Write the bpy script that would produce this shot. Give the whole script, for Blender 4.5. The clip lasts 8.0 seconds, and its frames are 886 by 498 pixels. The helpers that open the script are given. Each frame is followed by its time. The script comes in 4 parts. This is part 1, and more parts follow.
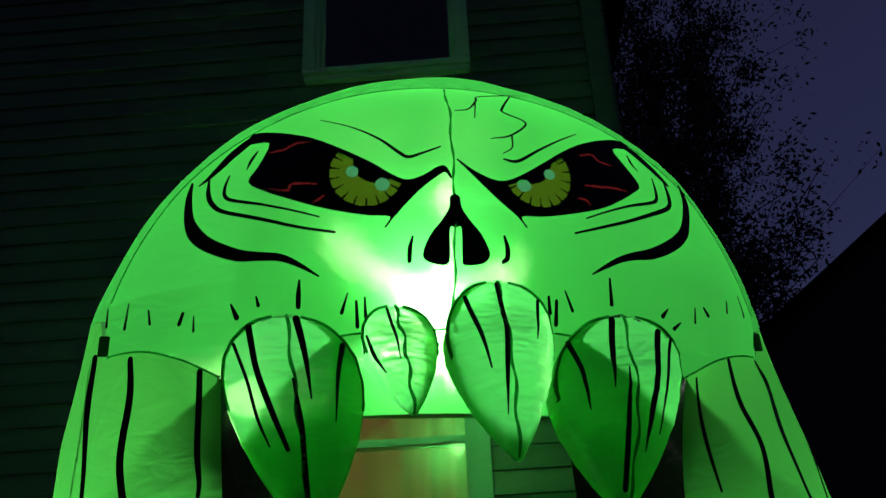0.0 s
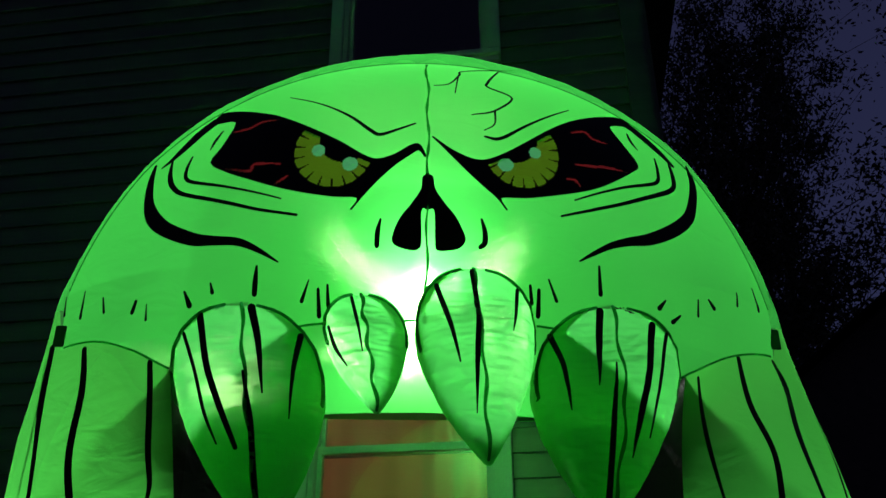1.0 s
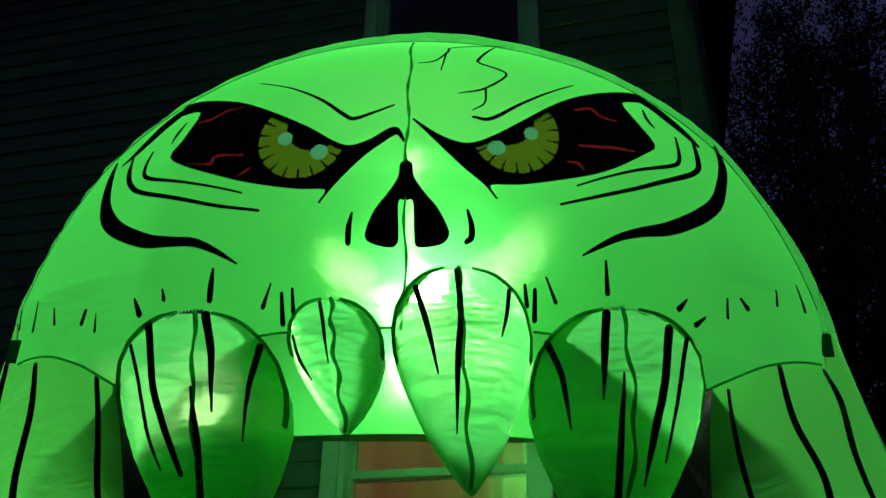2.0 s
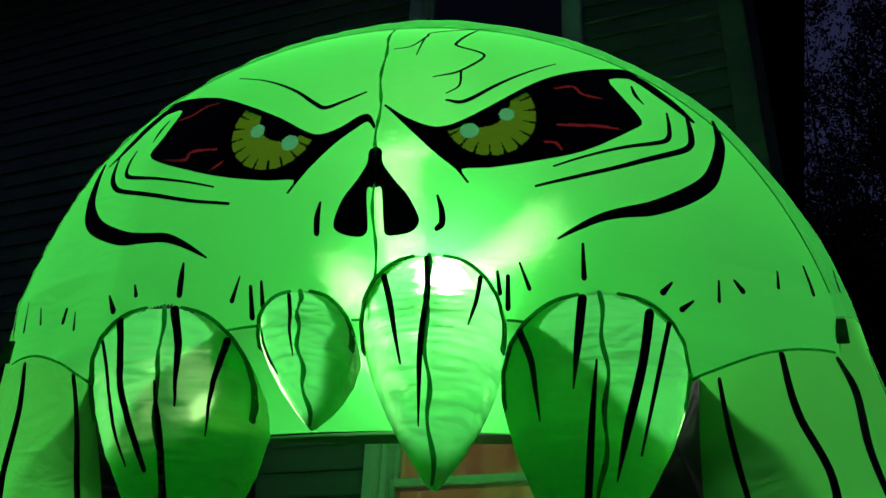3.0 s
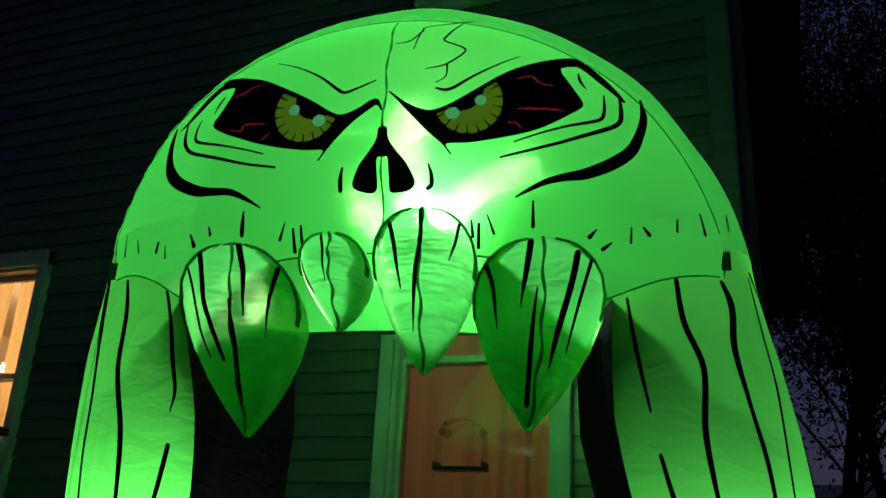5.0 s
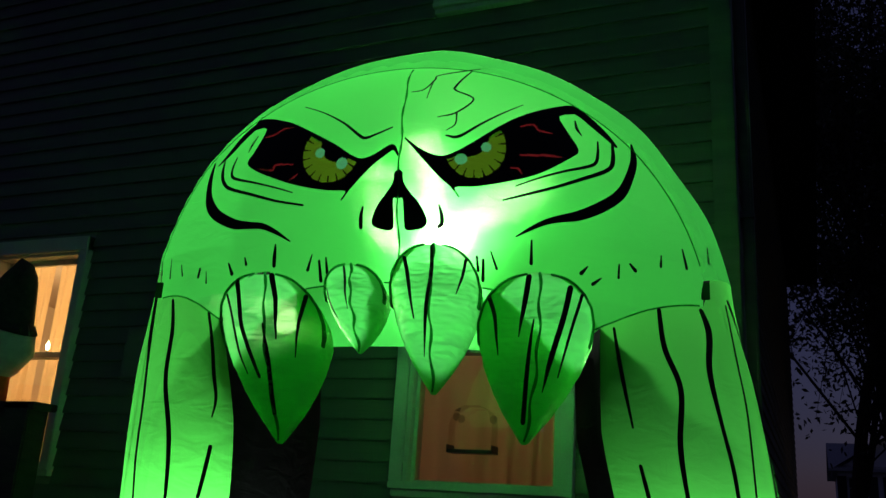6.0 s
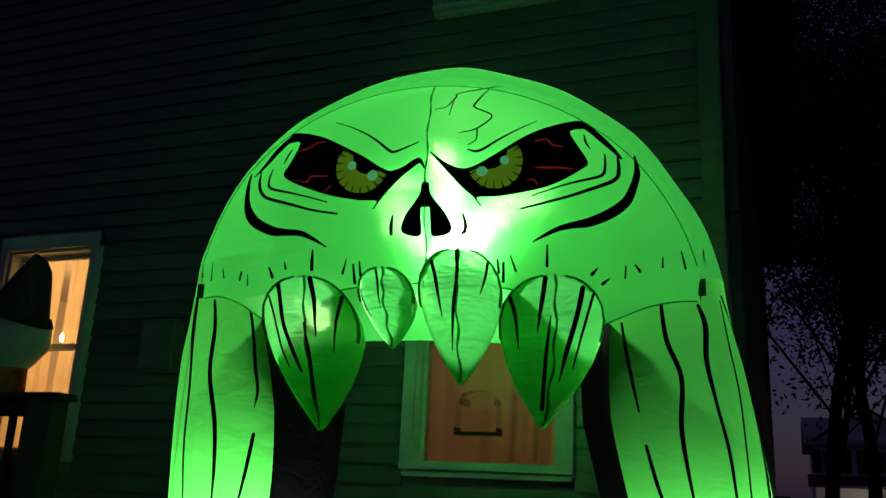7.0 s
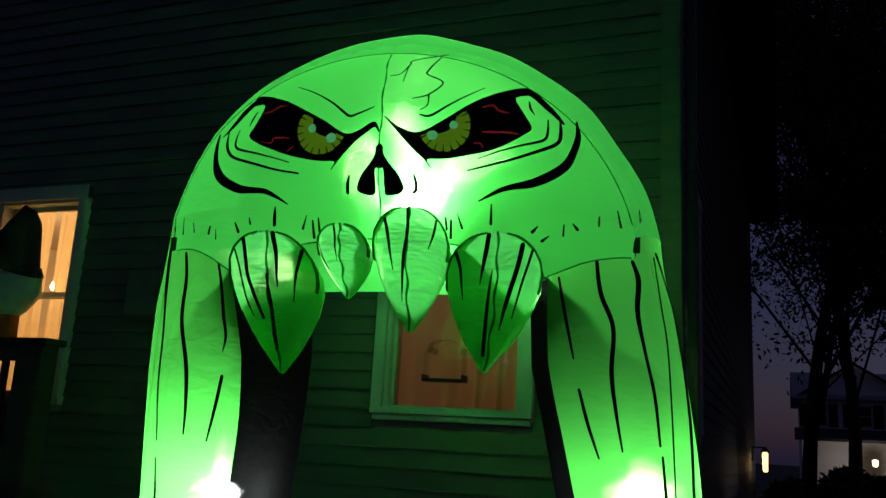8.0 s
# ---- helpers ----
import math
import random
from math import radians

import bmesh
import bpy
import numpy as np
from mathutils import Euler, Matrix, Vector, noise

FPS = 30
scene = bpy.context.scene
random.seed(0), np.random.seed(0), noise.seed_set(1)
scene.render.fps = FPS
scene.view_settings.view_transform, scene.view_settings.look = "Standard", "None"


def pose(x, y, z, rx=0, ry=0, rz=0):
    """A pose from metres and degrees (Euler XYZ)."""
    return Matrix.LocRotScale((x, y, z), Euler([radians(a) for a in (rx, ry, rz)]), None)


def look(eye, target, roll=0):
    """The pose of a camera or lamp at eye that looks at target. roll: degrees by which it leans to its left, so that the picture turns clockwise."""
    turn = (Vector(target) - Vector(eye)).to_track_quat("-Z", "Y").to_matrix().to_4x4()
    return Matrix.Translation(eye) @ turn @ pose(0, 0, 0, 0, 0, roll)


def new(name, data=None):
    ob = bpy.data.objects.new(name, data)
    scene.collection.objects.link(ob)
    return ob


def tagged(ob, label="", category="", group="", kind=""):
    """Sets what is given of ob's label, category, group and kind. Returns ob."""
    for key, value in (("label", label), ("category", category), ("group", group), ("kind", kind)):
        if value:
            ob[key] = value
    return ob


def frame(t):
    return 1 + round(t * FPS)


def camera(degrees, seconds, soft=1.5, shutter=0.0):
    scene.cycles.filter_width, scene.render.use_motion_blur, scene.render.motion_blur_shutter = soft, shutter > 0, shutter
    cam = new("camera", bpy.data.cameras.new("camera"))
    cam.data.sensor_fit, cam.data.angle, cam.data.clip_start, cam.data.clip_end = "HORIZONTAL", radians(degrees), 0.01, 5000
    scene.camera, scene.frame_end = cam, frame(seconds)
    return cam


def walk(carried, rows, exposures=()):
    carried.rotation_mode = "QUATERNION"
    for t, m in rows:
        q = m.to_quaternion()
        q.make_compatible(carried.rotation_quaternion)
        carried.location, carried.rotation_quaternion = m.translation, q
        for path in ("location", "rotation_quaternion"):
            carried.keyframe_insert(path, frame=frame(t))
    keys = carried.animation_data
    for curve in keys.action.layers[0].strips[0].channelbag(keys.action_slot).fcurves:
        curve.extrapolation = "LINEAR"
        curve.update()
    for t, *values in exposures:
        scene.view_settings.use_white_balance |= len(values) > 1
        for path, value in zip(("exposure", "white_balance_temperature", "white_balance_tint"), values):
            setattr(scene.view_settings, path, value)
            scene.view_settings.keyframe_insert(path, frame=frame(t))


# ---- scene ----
cam = camera(53.8, 8.0)
PATH = [
    (0, (0.0, 0.0, 1.45), (-0.088, 1.805, 2.306), -2.8),
    (0.5, (0.151, 0.095, 1.457), (-0.019, 1.891, 2.318), -1.2),
    (1, (0.225, 0.212, 1.468), (-0.027, 1.991, 2.347), -0.5),
    (2.5, (0.494, 0.618, 1.557), (-0.036, 2.302, 2.497), 1.7),
    (3, (0.601, 0.66, 1.526), (-0.03, 2.305, 2.473), 2.5),
    (3.5, (0.658, 0.615, 1.47), (-0.011, 2.266, 2.38), 2.5),
    (4, (0.706, 0.428, 1.426), (0.031, 2.108, 2.276), 2.3),
    (4.5, (0.77, 0.237, 1.395), (0.105, 1.953, 2.177), 2.6),
    (5.8, (1.065, -0.178, 1.524), (0.303, 1.58, 2.098), 3.7),
    (6, (1.065, -0.247, 1.544), (0.306, 1.51, 2.124), 3.7),
    (6.5, (1.031, -0.435, 1.527), (0.292, 1.327, 2.116), 3.0),
    (7, (1.033, -0.567, 1.532), (0.318, 1.221, 2.072), 2.7),
    (7.5, (1.12, -0.654, 1.511), (0.419, 1.157, 1.99), 2.7),
    (8, (1.273, -0.718, 1.497), (0.556, 1.097, 1.933), 3.2),
]
walk(cam, [(t, look(eye, target, roll)) for t, eye, target, roll in PATH])

from mathutils.bvhtree import BVHTree

# ---- sky and lamps ----
world = bpy.data.worlds.new("dusk")
scene.world = world
world.use_nodes = True
wn = world.node_tree.nodes
sky = wn.new("ShaderNodeTexSky")
sky.sky_type, sky.sun_disc = "NISHITA", False
sky.sun_elevation, sky.sun_rotation = radians(-3.5), radians(60)
tint = wn.new("ShaderNodeMix")
tint.data_type, tint.blend_type = "RGBA", "MULTIPLY"
tint.inputs["Factor"].default_value = 1.0
tint.inputs["B"].default_value = (0.42, 0.46, 1.0, 1)
world.node_tree.links.new(sky.outputs[0], tint.inputs["A"])
veil = wn.new("ShaderNodeMix")
veil.data_type, veil.blend_type = "RGBA", "ADD"
veil.inputs["Factor"].default_value = 1.0
veil.inputs["B"].default_value = (0.024, 0.024, 0.060, 1)
world.node_tree.links.new(tint.outputs["Result"], veil.inputs["A"])
world.node_tree.links.new(veil.outputs["Result"], wn["Background"].inputs[0])
wn["Background"].inputs[1].default_value = 0.40
scene.view_settings.exposure = 0.0

HEAD_WATTS, LEG_WATTS, ROOM_WATTS = 46.0, 42.0, 22.0


def lamp(name, place, watts, radius, colour, parent=None):
    data = bpy.data.lights.new(name, "POINT")
    data.energy, data.shadow_soft_size, data.color = watts, radius, colour
    ob = new(name, data)
    ob.location = place
    ob.parent = parent
    return ob


# ---- materials ----
def node_material(name):
    mat = bpy.data.materials.new(name)
    mat.use_nodes = True
    nodes, links = mat.node_tree.nodes, mat.node_tree.links
    return mat, nodes, links, nodes["Principled BSDF"], nodes["Material Output"]


def noise_node(nodes, links, scale, detail=4.0, stretch=(1, 1, 1)):
    coord = nodes.new("ShaderNodeTexCoord")
    mapping = nodes.new("ShaderNodeMapping")
    mapping.inputs["Scale"].default_value = stretch
    tex = nodes.new("ShaderNodeTexNoise")
    tex.inputs["Scale"].default_value, tex.inputs["Detail"].default_value = scale, detail
    links.new(coord.outputs["Object"], mapping.inputs[0])
    links.new(mapping.outputs[0], tex.inputs["Vector"])
    return tex


def surface(name, low, high, rough=0.6, scale=8.0, bump=0.2, fine=90.0, metal=0.0, stretch=(1, 1, 1), vary=0.0, spec=0.5):
    """A solid surface: two scales of colour variation, fine relief, and a tone of its own for each object."""
    mat, nodes, links, bsdf, out = node_material(name)
    broad, grain = noise_node(nodes, links, scale, 5, stretch), noise_node(nodes, links, fine, 3, stretch)
    add = nodes.new("ShaderNodeMath")
    add.operation, add.inputs[1].default_value = "MULTIPLY_ADD", 0.35
    links.new(grain.outputs[0], add.inputs[0])
    links.new(broad.outputs[0], add.inputs[2])
    ramp = nodes.new("ShaderNodeValToRGB")
    ramp.color_ramp.elements[0].position, ramp.color_ramp.elements[1].position = 0.45, 0.85
    ramp.color_ramp.elements[0].color, ramp.color_ramp.elements[1].color = (*low, 1), (*high, 1)
    links.new(add.outputs[0], ramp.inputs[0])
    hsv = nodes.new("ShaderNodeHueSaturation")
    info = nodes.new("ShaderNodeObjectInfo")
    tone = nodes.new("ShaderNodeMapRange")
    tone.inputs["To Min"].default_value, tone.inputs["To Max"].default_value = 1 - vary, 1 + vary
    links.new(info.outputs["Random"], tone.inputs[0])
    links.new(tone.outputs[0], hsv.inputs["Value"])
    links.new(ramp.outputs[0], hsv.inputs["Color"])
    links.new(hsv.outputs[0], bsdf.inputs["Base Color"])
    bsdf.inputs["Roughness"].default_value, bsdf.inputs["Metallic"].default_value = rough, metal
    bsdf.inputs["Specular IOR Level"].default_value = spec
    relief = nodes.new("ShaderNodeBump")
    relief.inputs["Strength"].default_value, relief.inputs["Distance"].default_value = bump, 0.004
    links.new(add.outputs[0], relief.inputs["Height"])
    links.new(relief.outputs[0], bsdf.inputs["Normal"])
    return mat


def fabric(name, colour, passing=0.75, glow=0.16, crease=0.3, crease_scale=7.0, spread=0.42, gloss=0.06, weave=0.0, bare=None, slant=21.0, halo=0.0, ridged=False):
    """Thin coated nylon: light from inside is scattered through it, part of it goes nearly straight on, and the
    two thread directions of the weave draw that part out into crossed streaks."""
    mat, nodes, links, bsdf, out = node_material(name)
    nodes.remove(bsdf)
    broad = noise_node(nodes, links, 2.2, 3)
    mixc = nodes.new("ShaderNodeMix")
    mixc.data_type = "RGBA"
    mixc.inputs["A"].default_value = (*[c * 0.86 for c in colour], 1)
    mixc.inputs["B"].default_value = (*colour, 1)
    links.new(broad.outputs[0], mixc.inputs["Factor"])
    folds = noise_node(nodes, links, crease_scale, 6, (1, 1, 2.2))
    folds.inputs["Distortion"].default_value = 0.25 if ridged else 1.2
    if ridged:
        folds.noise_type = "RIDGED_MULTIFRACTAL"
        folds.inputs["Detail"].default_value = 3.0
    relief = nodes.new("ShaderNodeBump")
    relief.inputs["Strength"].default_value, relief.inputs["Distance"].default_value = crease, 0.06 if ridged else 0.03
    links.new(folds.outputs[0], relief.inputs["Height"])
    trans, diff = nodes.new("ShaderNodeBsdfTranslucent"), nodes.new("ShaderNodeBsdfDiffuse")
    straight, shine = nodes.new("ShaderNodeBsdfRefraction"), nodes.new("ShaderNodeBsdfGlossy")
    straight.inputs["IOR"].default_value, straight.inputs["Roughness"].default_value = 1.10, spread
    straight.inputs["Color"].default_value = (*(bare or colour), 1)
    shine.inputs["Roughness"].default_value = 0.38
    for node in (trans, diff):
        links.new(mixc.outputs["Result"], node.inputs["Color"])
    for node in (trans, diff, shine):
        links.new(relief.outputs[0], node.inputs["Normal"])
    lobes = [(diff, trans, passing), (None, straight, glow), (None, shine, gloss)]
    if weave:
        lobes.insert(2, (None, crossed_threads(nodes, links, bare or colour, slant), weave))
    if halo:
        wide = nodes.new("ShaderNodeBsdfRefraction")
        wide.inputs["IOR"].default_value, wide.inputs["Roughness"].default_value = 1.4, 0.8
        links.new(mixc.outputs["Result"], wide.inputs["Color"])
        lobes.insert(1, (None, wide, halo))
    last = None
    for a, b, share in lobes:
        mix = nodes.new("ShaderNodeMixShader")
        mix.inputs[0].default_value = share
        links.new((a or last).outputs[0], mix.inputs[1])
        links.new(b.outputs[0], mix.inputs[2])
        last = mix
    links.new(last.outputs[0], out.inputs["Surface"])
    return mat


def crossed_threads(nodes, links, colour, slant):
    """Refraction by round threads that run in two directions, mirrored on the two halves of the cloth."""
    coord, split = nodes.new("ShaderNodeTexCoord"), nodes.new("ShaderNodeSeparateXYZ")
    links.new(coord.outputs["Object"], split.inputs[0])
    fine = nodes.new("ShaderNodeVectorMath")
    fine.operation, fine.inputs["Scale"].default_value = "SCALE", 9173.0
    links.new(coord.outputs["Object"], fine.inputs[0])
    grains = nodes.new("ShaderNodeTexWhiteNoise")
    links.new(fine.outputs[0], grains.inputs["Vector"])
    chance = nodes.new("ShaderNodeSeparateColor")
    links.new(grains.outputs["Color"], chance.inputs[0])

    def maths(kind, a, b=0.0):
        node = nodes.new("ShaderNodeMath")
        node.operation = kind
        for socket, value in zip(node.inputs, (a, b)):
            if isinstance(value, (int, float)):
                socket.default_value = value
            else:
                links.new(value, socket)
        return node.outputs[0]

    side = maths("SIGN", maths("ADD", split.outputs["X"], 0.004))
    swing = maths("MULTIPLY_ADD", chance.outputs[0], 2.0)
    swing.node.inputs[2].default_value = -1.0
    fall = maths("LOGARITHM", maths("ADD", maths("ABSOLUTE", swing), 0.03), math.e)
    tilt = maths("TANGENT", maths("MULTIPLY", fall, maths("MULTIPLY", maths("SIGN", swing), -0.30)))
    warp = maths("GREATER_THAN", chance.outputs[1], 0.5)
    weft = maths("SUBTRACT", 1.0, warp)
    c, s = math.cos(radians(slant)), math.sin(radians(slant))
    ex = maths("MULTIPLY", maths("ADD", maths("MULTIPLY", warp, c), maths("MULTIPLY", weft, -s)), side)
    ez = maths("ADD", maths("MULTIPLY", warp, s), maths("MULTIPLY", weft, c))
    lean = nodes.new("ShaderNodeCombineXYZ")
    links.new(maths("MULTIPLY", ex, tilt), lean.inputs["X"])
    links.new(maths("MULTIPLY", ez, tilt), lean.inputs["Z"])
    turn = nodes.new("ShaderNodeVectorTransform")
    turn.vector_type, turn.convert_from, turn.convert_to = "VECTOR", "OBJECT", "WORLD"
    links.new(lean.outputs[0], turn.inputs[0])
    geo = nodes.new("ShaderNodeNewGeometry")
    total, unit = nodes.new("ShaderNodeVectorMath"), nodes.new("ShaderNodeVectorMath")
    total.operation, unit.operation = "ADD", "NORMALIZE"
    links.new(geo.outputs["Normal"], total.inputs[0])
    links.new(turn.outputs[0], total.inputs[1])
    links.new(total.outputs[0], unit.inputs[0])
    bend = nodes.new("ShaderNodeBsdfRefraction")
    bend.inputs["Color"].default_value = (*colour, 1)
    bend.inputs["IOR"].default_value, bend.inputs["Roughness"].default_value = 1.55, 0.28
    links.new(unit.outputs[0], bend.inputs["Normal"])
    return bend


def glass(name, rough=0.0, tone=(0.95, 0.97, 0.96)):
    mat, nodes, links, bsdf, out = node_material(name)
    nodes.remove(bsdf)
    clear, shine, mix = nodes.new("ShaderNodeBsdfTransparent"), nodes.new("ShaderNodeBsdfGlossy"), nodes.new("ShaderNodeMixShader")
    clear.inputs[0].default_value = (*tone, 1)
    shine.inputs["Roughness"].default_value = rough
    fresnel = nodes.new("ShaderNodeFresnel")
    fresnel.inputs[0].default_value = 1.9
    links.new(fresnel.outputs[0], mix.inputs[0])
    links.new(clear.outputs[0], mix.inputs[1])
    links.new(shine.outputs[0], mix.inputs[2])
    links.new(mix.outputs[0], out.inputs["Surface"])
    return mat


def glowing(name, colour, strength):
    mat, nodes, links, bsdf, out = node_material(name)
    bsdf.inputs["Emission Color"].default_value = (*colour, 1)
    bsdf.inputs["Emission Strength"].default_value = strength
    return mat


GREEN = fabric("green_nylon", (0.078, 0.80, 0.112), crease=0.18, glow=0.16, spread=0.6, weave=0.13, halo=0.24, bare=(0.42, 0.90, 0.28))
# leg copy of the face cloth, its green darkened to stand for less light
LEG_GREEN = fabric("green_leg_nylon", (0.085, 0.68, 0.085), crease=0.18, glow=0.07, spread=0.60, weave=0.17, halo=0.20, bare=(0.52, 0.90, 0.30), slant=2.0)
TOOTH = fabric("wrinkled_green_nylon", (0.115, 0.82, 0.165), crease=0.17, crease_scale=20, glow=0.06, spread=0.36, weave=0.05, halo=0.05, ridged=True, bare=(0.50, 0.90, 0.32))
WHITE_NYLON = fabric("pale_print", (0.05, 0.24, 0.10), glow=0.02)
YELLOW = fabric("yellow_print", (0.050, 0.105, 0.003), glow=0.03)
RED = fabric("red_print", (0.085, 0.006, 0.007), glow=0.02)
BLACK_NYLON = fabric("black_nylon", (0.004, 0.0045, 0.0045), passing=0.25, glow=0.10, crease=0.35, gloss=0.02, spread=0.40, weave=0.12, slant=8.0, bare=(0.10, 0.11, 0.11))
INK = surface("black_ink", (0.004, 0.005, 0.004), (0.008, 0.010, 0.008), rough=0.55, bump=0.05, spec=0.2)
SEAM = fabric("dark_green_stitching", (0.012, 0.22, 0.045), glow=0.0, gloss=0.02)
WEBBING = fabric("dark_green_webbing", (0.02, 0.20, 0.05), glow=0.0, gloss=0.02)
SIDING = surface("vinyl_siding", (0.065, 0.085, 0.062), (0.095, 0.115, 0.088), rough=0.5, scale=3, bump=0.25, fine=40, stretch=(0.3, 1, 6), vary=0.06)
TRIM = surface("white_trim_paint", (0.40, 0.42, 0.40), (0.52, 0.53, 0.51), rough=0.45, scale=4, bump=0.12)
WALLBOARD = surface("sheathing", (0.18, 0.18, 0.17), (0.24, 0.24, 0.22), rough=0.8)
PLASTER = surface("cream_plaster", (0.62, 0.50, 0.36), (0.72, 0.60, 0.45), rough=0.85, scale=2)
FLOORWOOD = surface("oak_floor", (0.16, 0.09, 0.05), (0.25, 0.15, 0.08), rough=0.45, stretch=(1, 8, 1))
CURTAIN = fabric("tan_curtain_cloth", (0.60, 0.45, 0.32), passing=0.55, glow=0.0, crease=0.15, crease_scale=25, gloss=0.0)
SHEER = fabric("cream_curtain_cloth", (0.85, 0.66, 0.40), passing=0.6, glow=0.0, crease=0.12, crease_scale=25, gloss=0.0)
PANE = glass("window_glass")
ACRYLIC = glass("clear_acrylic", rough=0.12, tone=(0.80, 0.84, 0.80))
DARKWOOD = surface("dark_stained_wood", (0.020, 0.016, 0.013), (0.045, 0.034, 0.026), rough=0.6, stretch=(1, 1, 6))
PLASTIC = surface("black_plastic", (0.012, 0.012, 0.012), (0.02, 0.02, 0.02), rough=0.4)
GREYMETAL = surface("painted_grey_metal", (0.08, 0.085, 0.08), (0.12, 0.125, 0.12), rough=0.5)
FELT = surface("black_felt", (0.012, 0.010, 0.010), (0.03, 0.026, 0.024), rough=0.95, scale=30)
GRASS = surface("dark_grass", (0.030, 0.050, 0.015), (0.06, 0.09, 0.03), rough=0.9, scale=5, bump=0.8)
ASPHALT = surface("asphalt", (0.04, 0.04, 0.042), (0.06, 0.06, 0.06), rough=0.85)
BARK = surface("bark", (0.035, 0.028, 0.022), (0.075, 0.06, 0.05), rough=0.95, scale=12, bump=0.9, stretch=(2, 2, 0.4))
LEAF = surface("leaf", (0.030, 0.045, 0.018), (0.07, 0.085, 0.03), rough=0.7, scale=1.5)
# shingle paled in its colour to stand for light from the sky
PALEROOF = surface("skylit_grey_shingle", (0.30, 0.30, 0.32), (0.42, 0.42, 0.43), rough=0.9, scale=20)
ROOFING = surface("asphalt_shingle", (0.03, 0.03, 0.032), (0.06, 0.06, 0.06), rough=0.95, scale=20)
DARKSIDING = surface("dark_brown_siding", (0.05, 0.04, 0.035), (0.08, 0.065, 0.055), rough=0.7)
WHITESIDING = surface("white_siding", (0.74, 0.75, 0.78), (0.84, 0.84, 0.86), rough=0.6, stretch=(0.2, 1, 8))
WARMGLASS = glowing("warm_lantern_glass", (1.0, 0.62, 0.22), 3.0)
CANDLE = glowing("candle_bulb", (1.0, 0.72, 0.32), 22.0)


# ---- building helpers ----
def mesh_object(name, bm, mats, parent=None, label="", smooth=False):
    mesh = bpy.data.meshes.new(name)
    bmesh.ops.recalc_face_normals(bm, faces=bm.faces[:]) if not smooth else None
    bm.to_mesh(mesh)
    bm.free()
    for m in mats if isinstance(mats, (list, tuple)) else (mats,):
        mesh.materials.append(m)
    if smooth:
        for p in mesh.polygons:
            p.use_smooth = True
    ob = new(name, mesh)
    ob.parent = parent
    if label:
        tagged(ob, label)
    return ob


def part(name, bm, material, parent, label="", smooth=False):
    return mesh_object(name, bm, material, parent, label, smooth)


def thing(name, place, label, category, group="", kind="", turn=0.0):
    ob = new(name)
    ob.matrix_basis = pose(*place, 0, 0, turn)
    return tagged(ob, label, category, group, kind)


def add_box(bm, lo, hi, bevel=0.0):
    made = bmesh.ops.create_cube(bm, size=1.0)["verts"]
    for v in made:
        v.co = Vector([lo[k] + (v.co[k] + 0.5) * (hi[k] - lo[k]) for k in range(3)])
    if bevel:
        edges = list({e for v in made for e in v.link_edges})
        bmesh.ops.bevel(bm, geom=edges, offset=bevel, segments=2, affect="EDGES")
    return bm


def boxes(*pairs, bevel=0.0):
    bm = bmesh.new()
    for lo, hi in pairs:
        add_box(bm, lo, hi, bevel)
    return bm


def sheet(rows, closed=False):
    """A surface through rows of points; closed joins each row's end to its start."""
    bm = bmesh.new()
    grid = [[bm.verts.new(p) for p in row] for row in rows]
    for a, b in zip(grid, grid[1:]):
        n = len(a)
        for k in range(n if closed else n - 1):
            quad = [a[k], a[(k + 1) % n], b[(k + 1) % n], b[k]]
            if len({tuple(v.co) for v in quad}) == 4:
                bm.faces.new(quad)
    return bm


def smooth_path(points, steps=6):
    """A Catmull-Rom curve through rows of numbers."""
    pts = [np.array(p, float) for p in points]
    if len(pts) == 2:
        return [pts[0] + (pts[1] - pts[0]) * k / steps for k in range(steps + 1)]
    ext = [2 * pts[0] - pts[1], *pts, 2 * pts[-1] - pts[-2]]
    out = []
    for a, b, c, d in zip(ext, ext[1:], ext[2:], ext[3:]):
        for k in range(steps):
            u = k / steps
            out.append(0.5 * (2 * b + (c - a) * u + (2 * a - 5 * b + 4 * c - d) * u * u + (3 * b - a - 3 * c + d) * u**3))
    return out + [pts[-1]]


def tube(points, radii, sides=8):
    """A round limb along a path of points."""
    rows = []
    for k, p in enumerate(points):
        ahead = (Vector(points[min(k + 1, len(points) - 1)]) - Vector(points[max(k - 1, 0)])).normalized()
        side = ahead.orthogonal().normalized()
        up = ahead.cross(side)
        rows.append([Vector(p) + float(radii[k]) * (math.cos(a) * side + math.sin(a) * up) for a in (2 * math.pi * n / sides for n in range(sides))])
    return sheet(rows, closed=True)


# ---- ground ----
ground = mesh_object("ground", sheet([[(x, y, 0.0) for x in np.linspace(-900, 900, 7)] for y in np.linspace(-900, 900, 7)]), GRASS)
tagged(ground, "dark grass lawn at dusk", "lawn", kind="structure")
drive = mesh_object("road", boxes(((-60, 33, -0.05), (80, 39, 0.03))), ASPHALT)
tagged(drive, "dark asphalt street beyond the yard", "street", kind="structure")

# ---- house ----
WALL, CORNER, COURSE = 4.07, 0.76, 0.112
OPENINGS = [(-1.012, -0.022, 1.645, 3.20), (-4.31, -3.39, 1.645, 3.20), (-0.955, 0.01, 4.51, 6.05)]


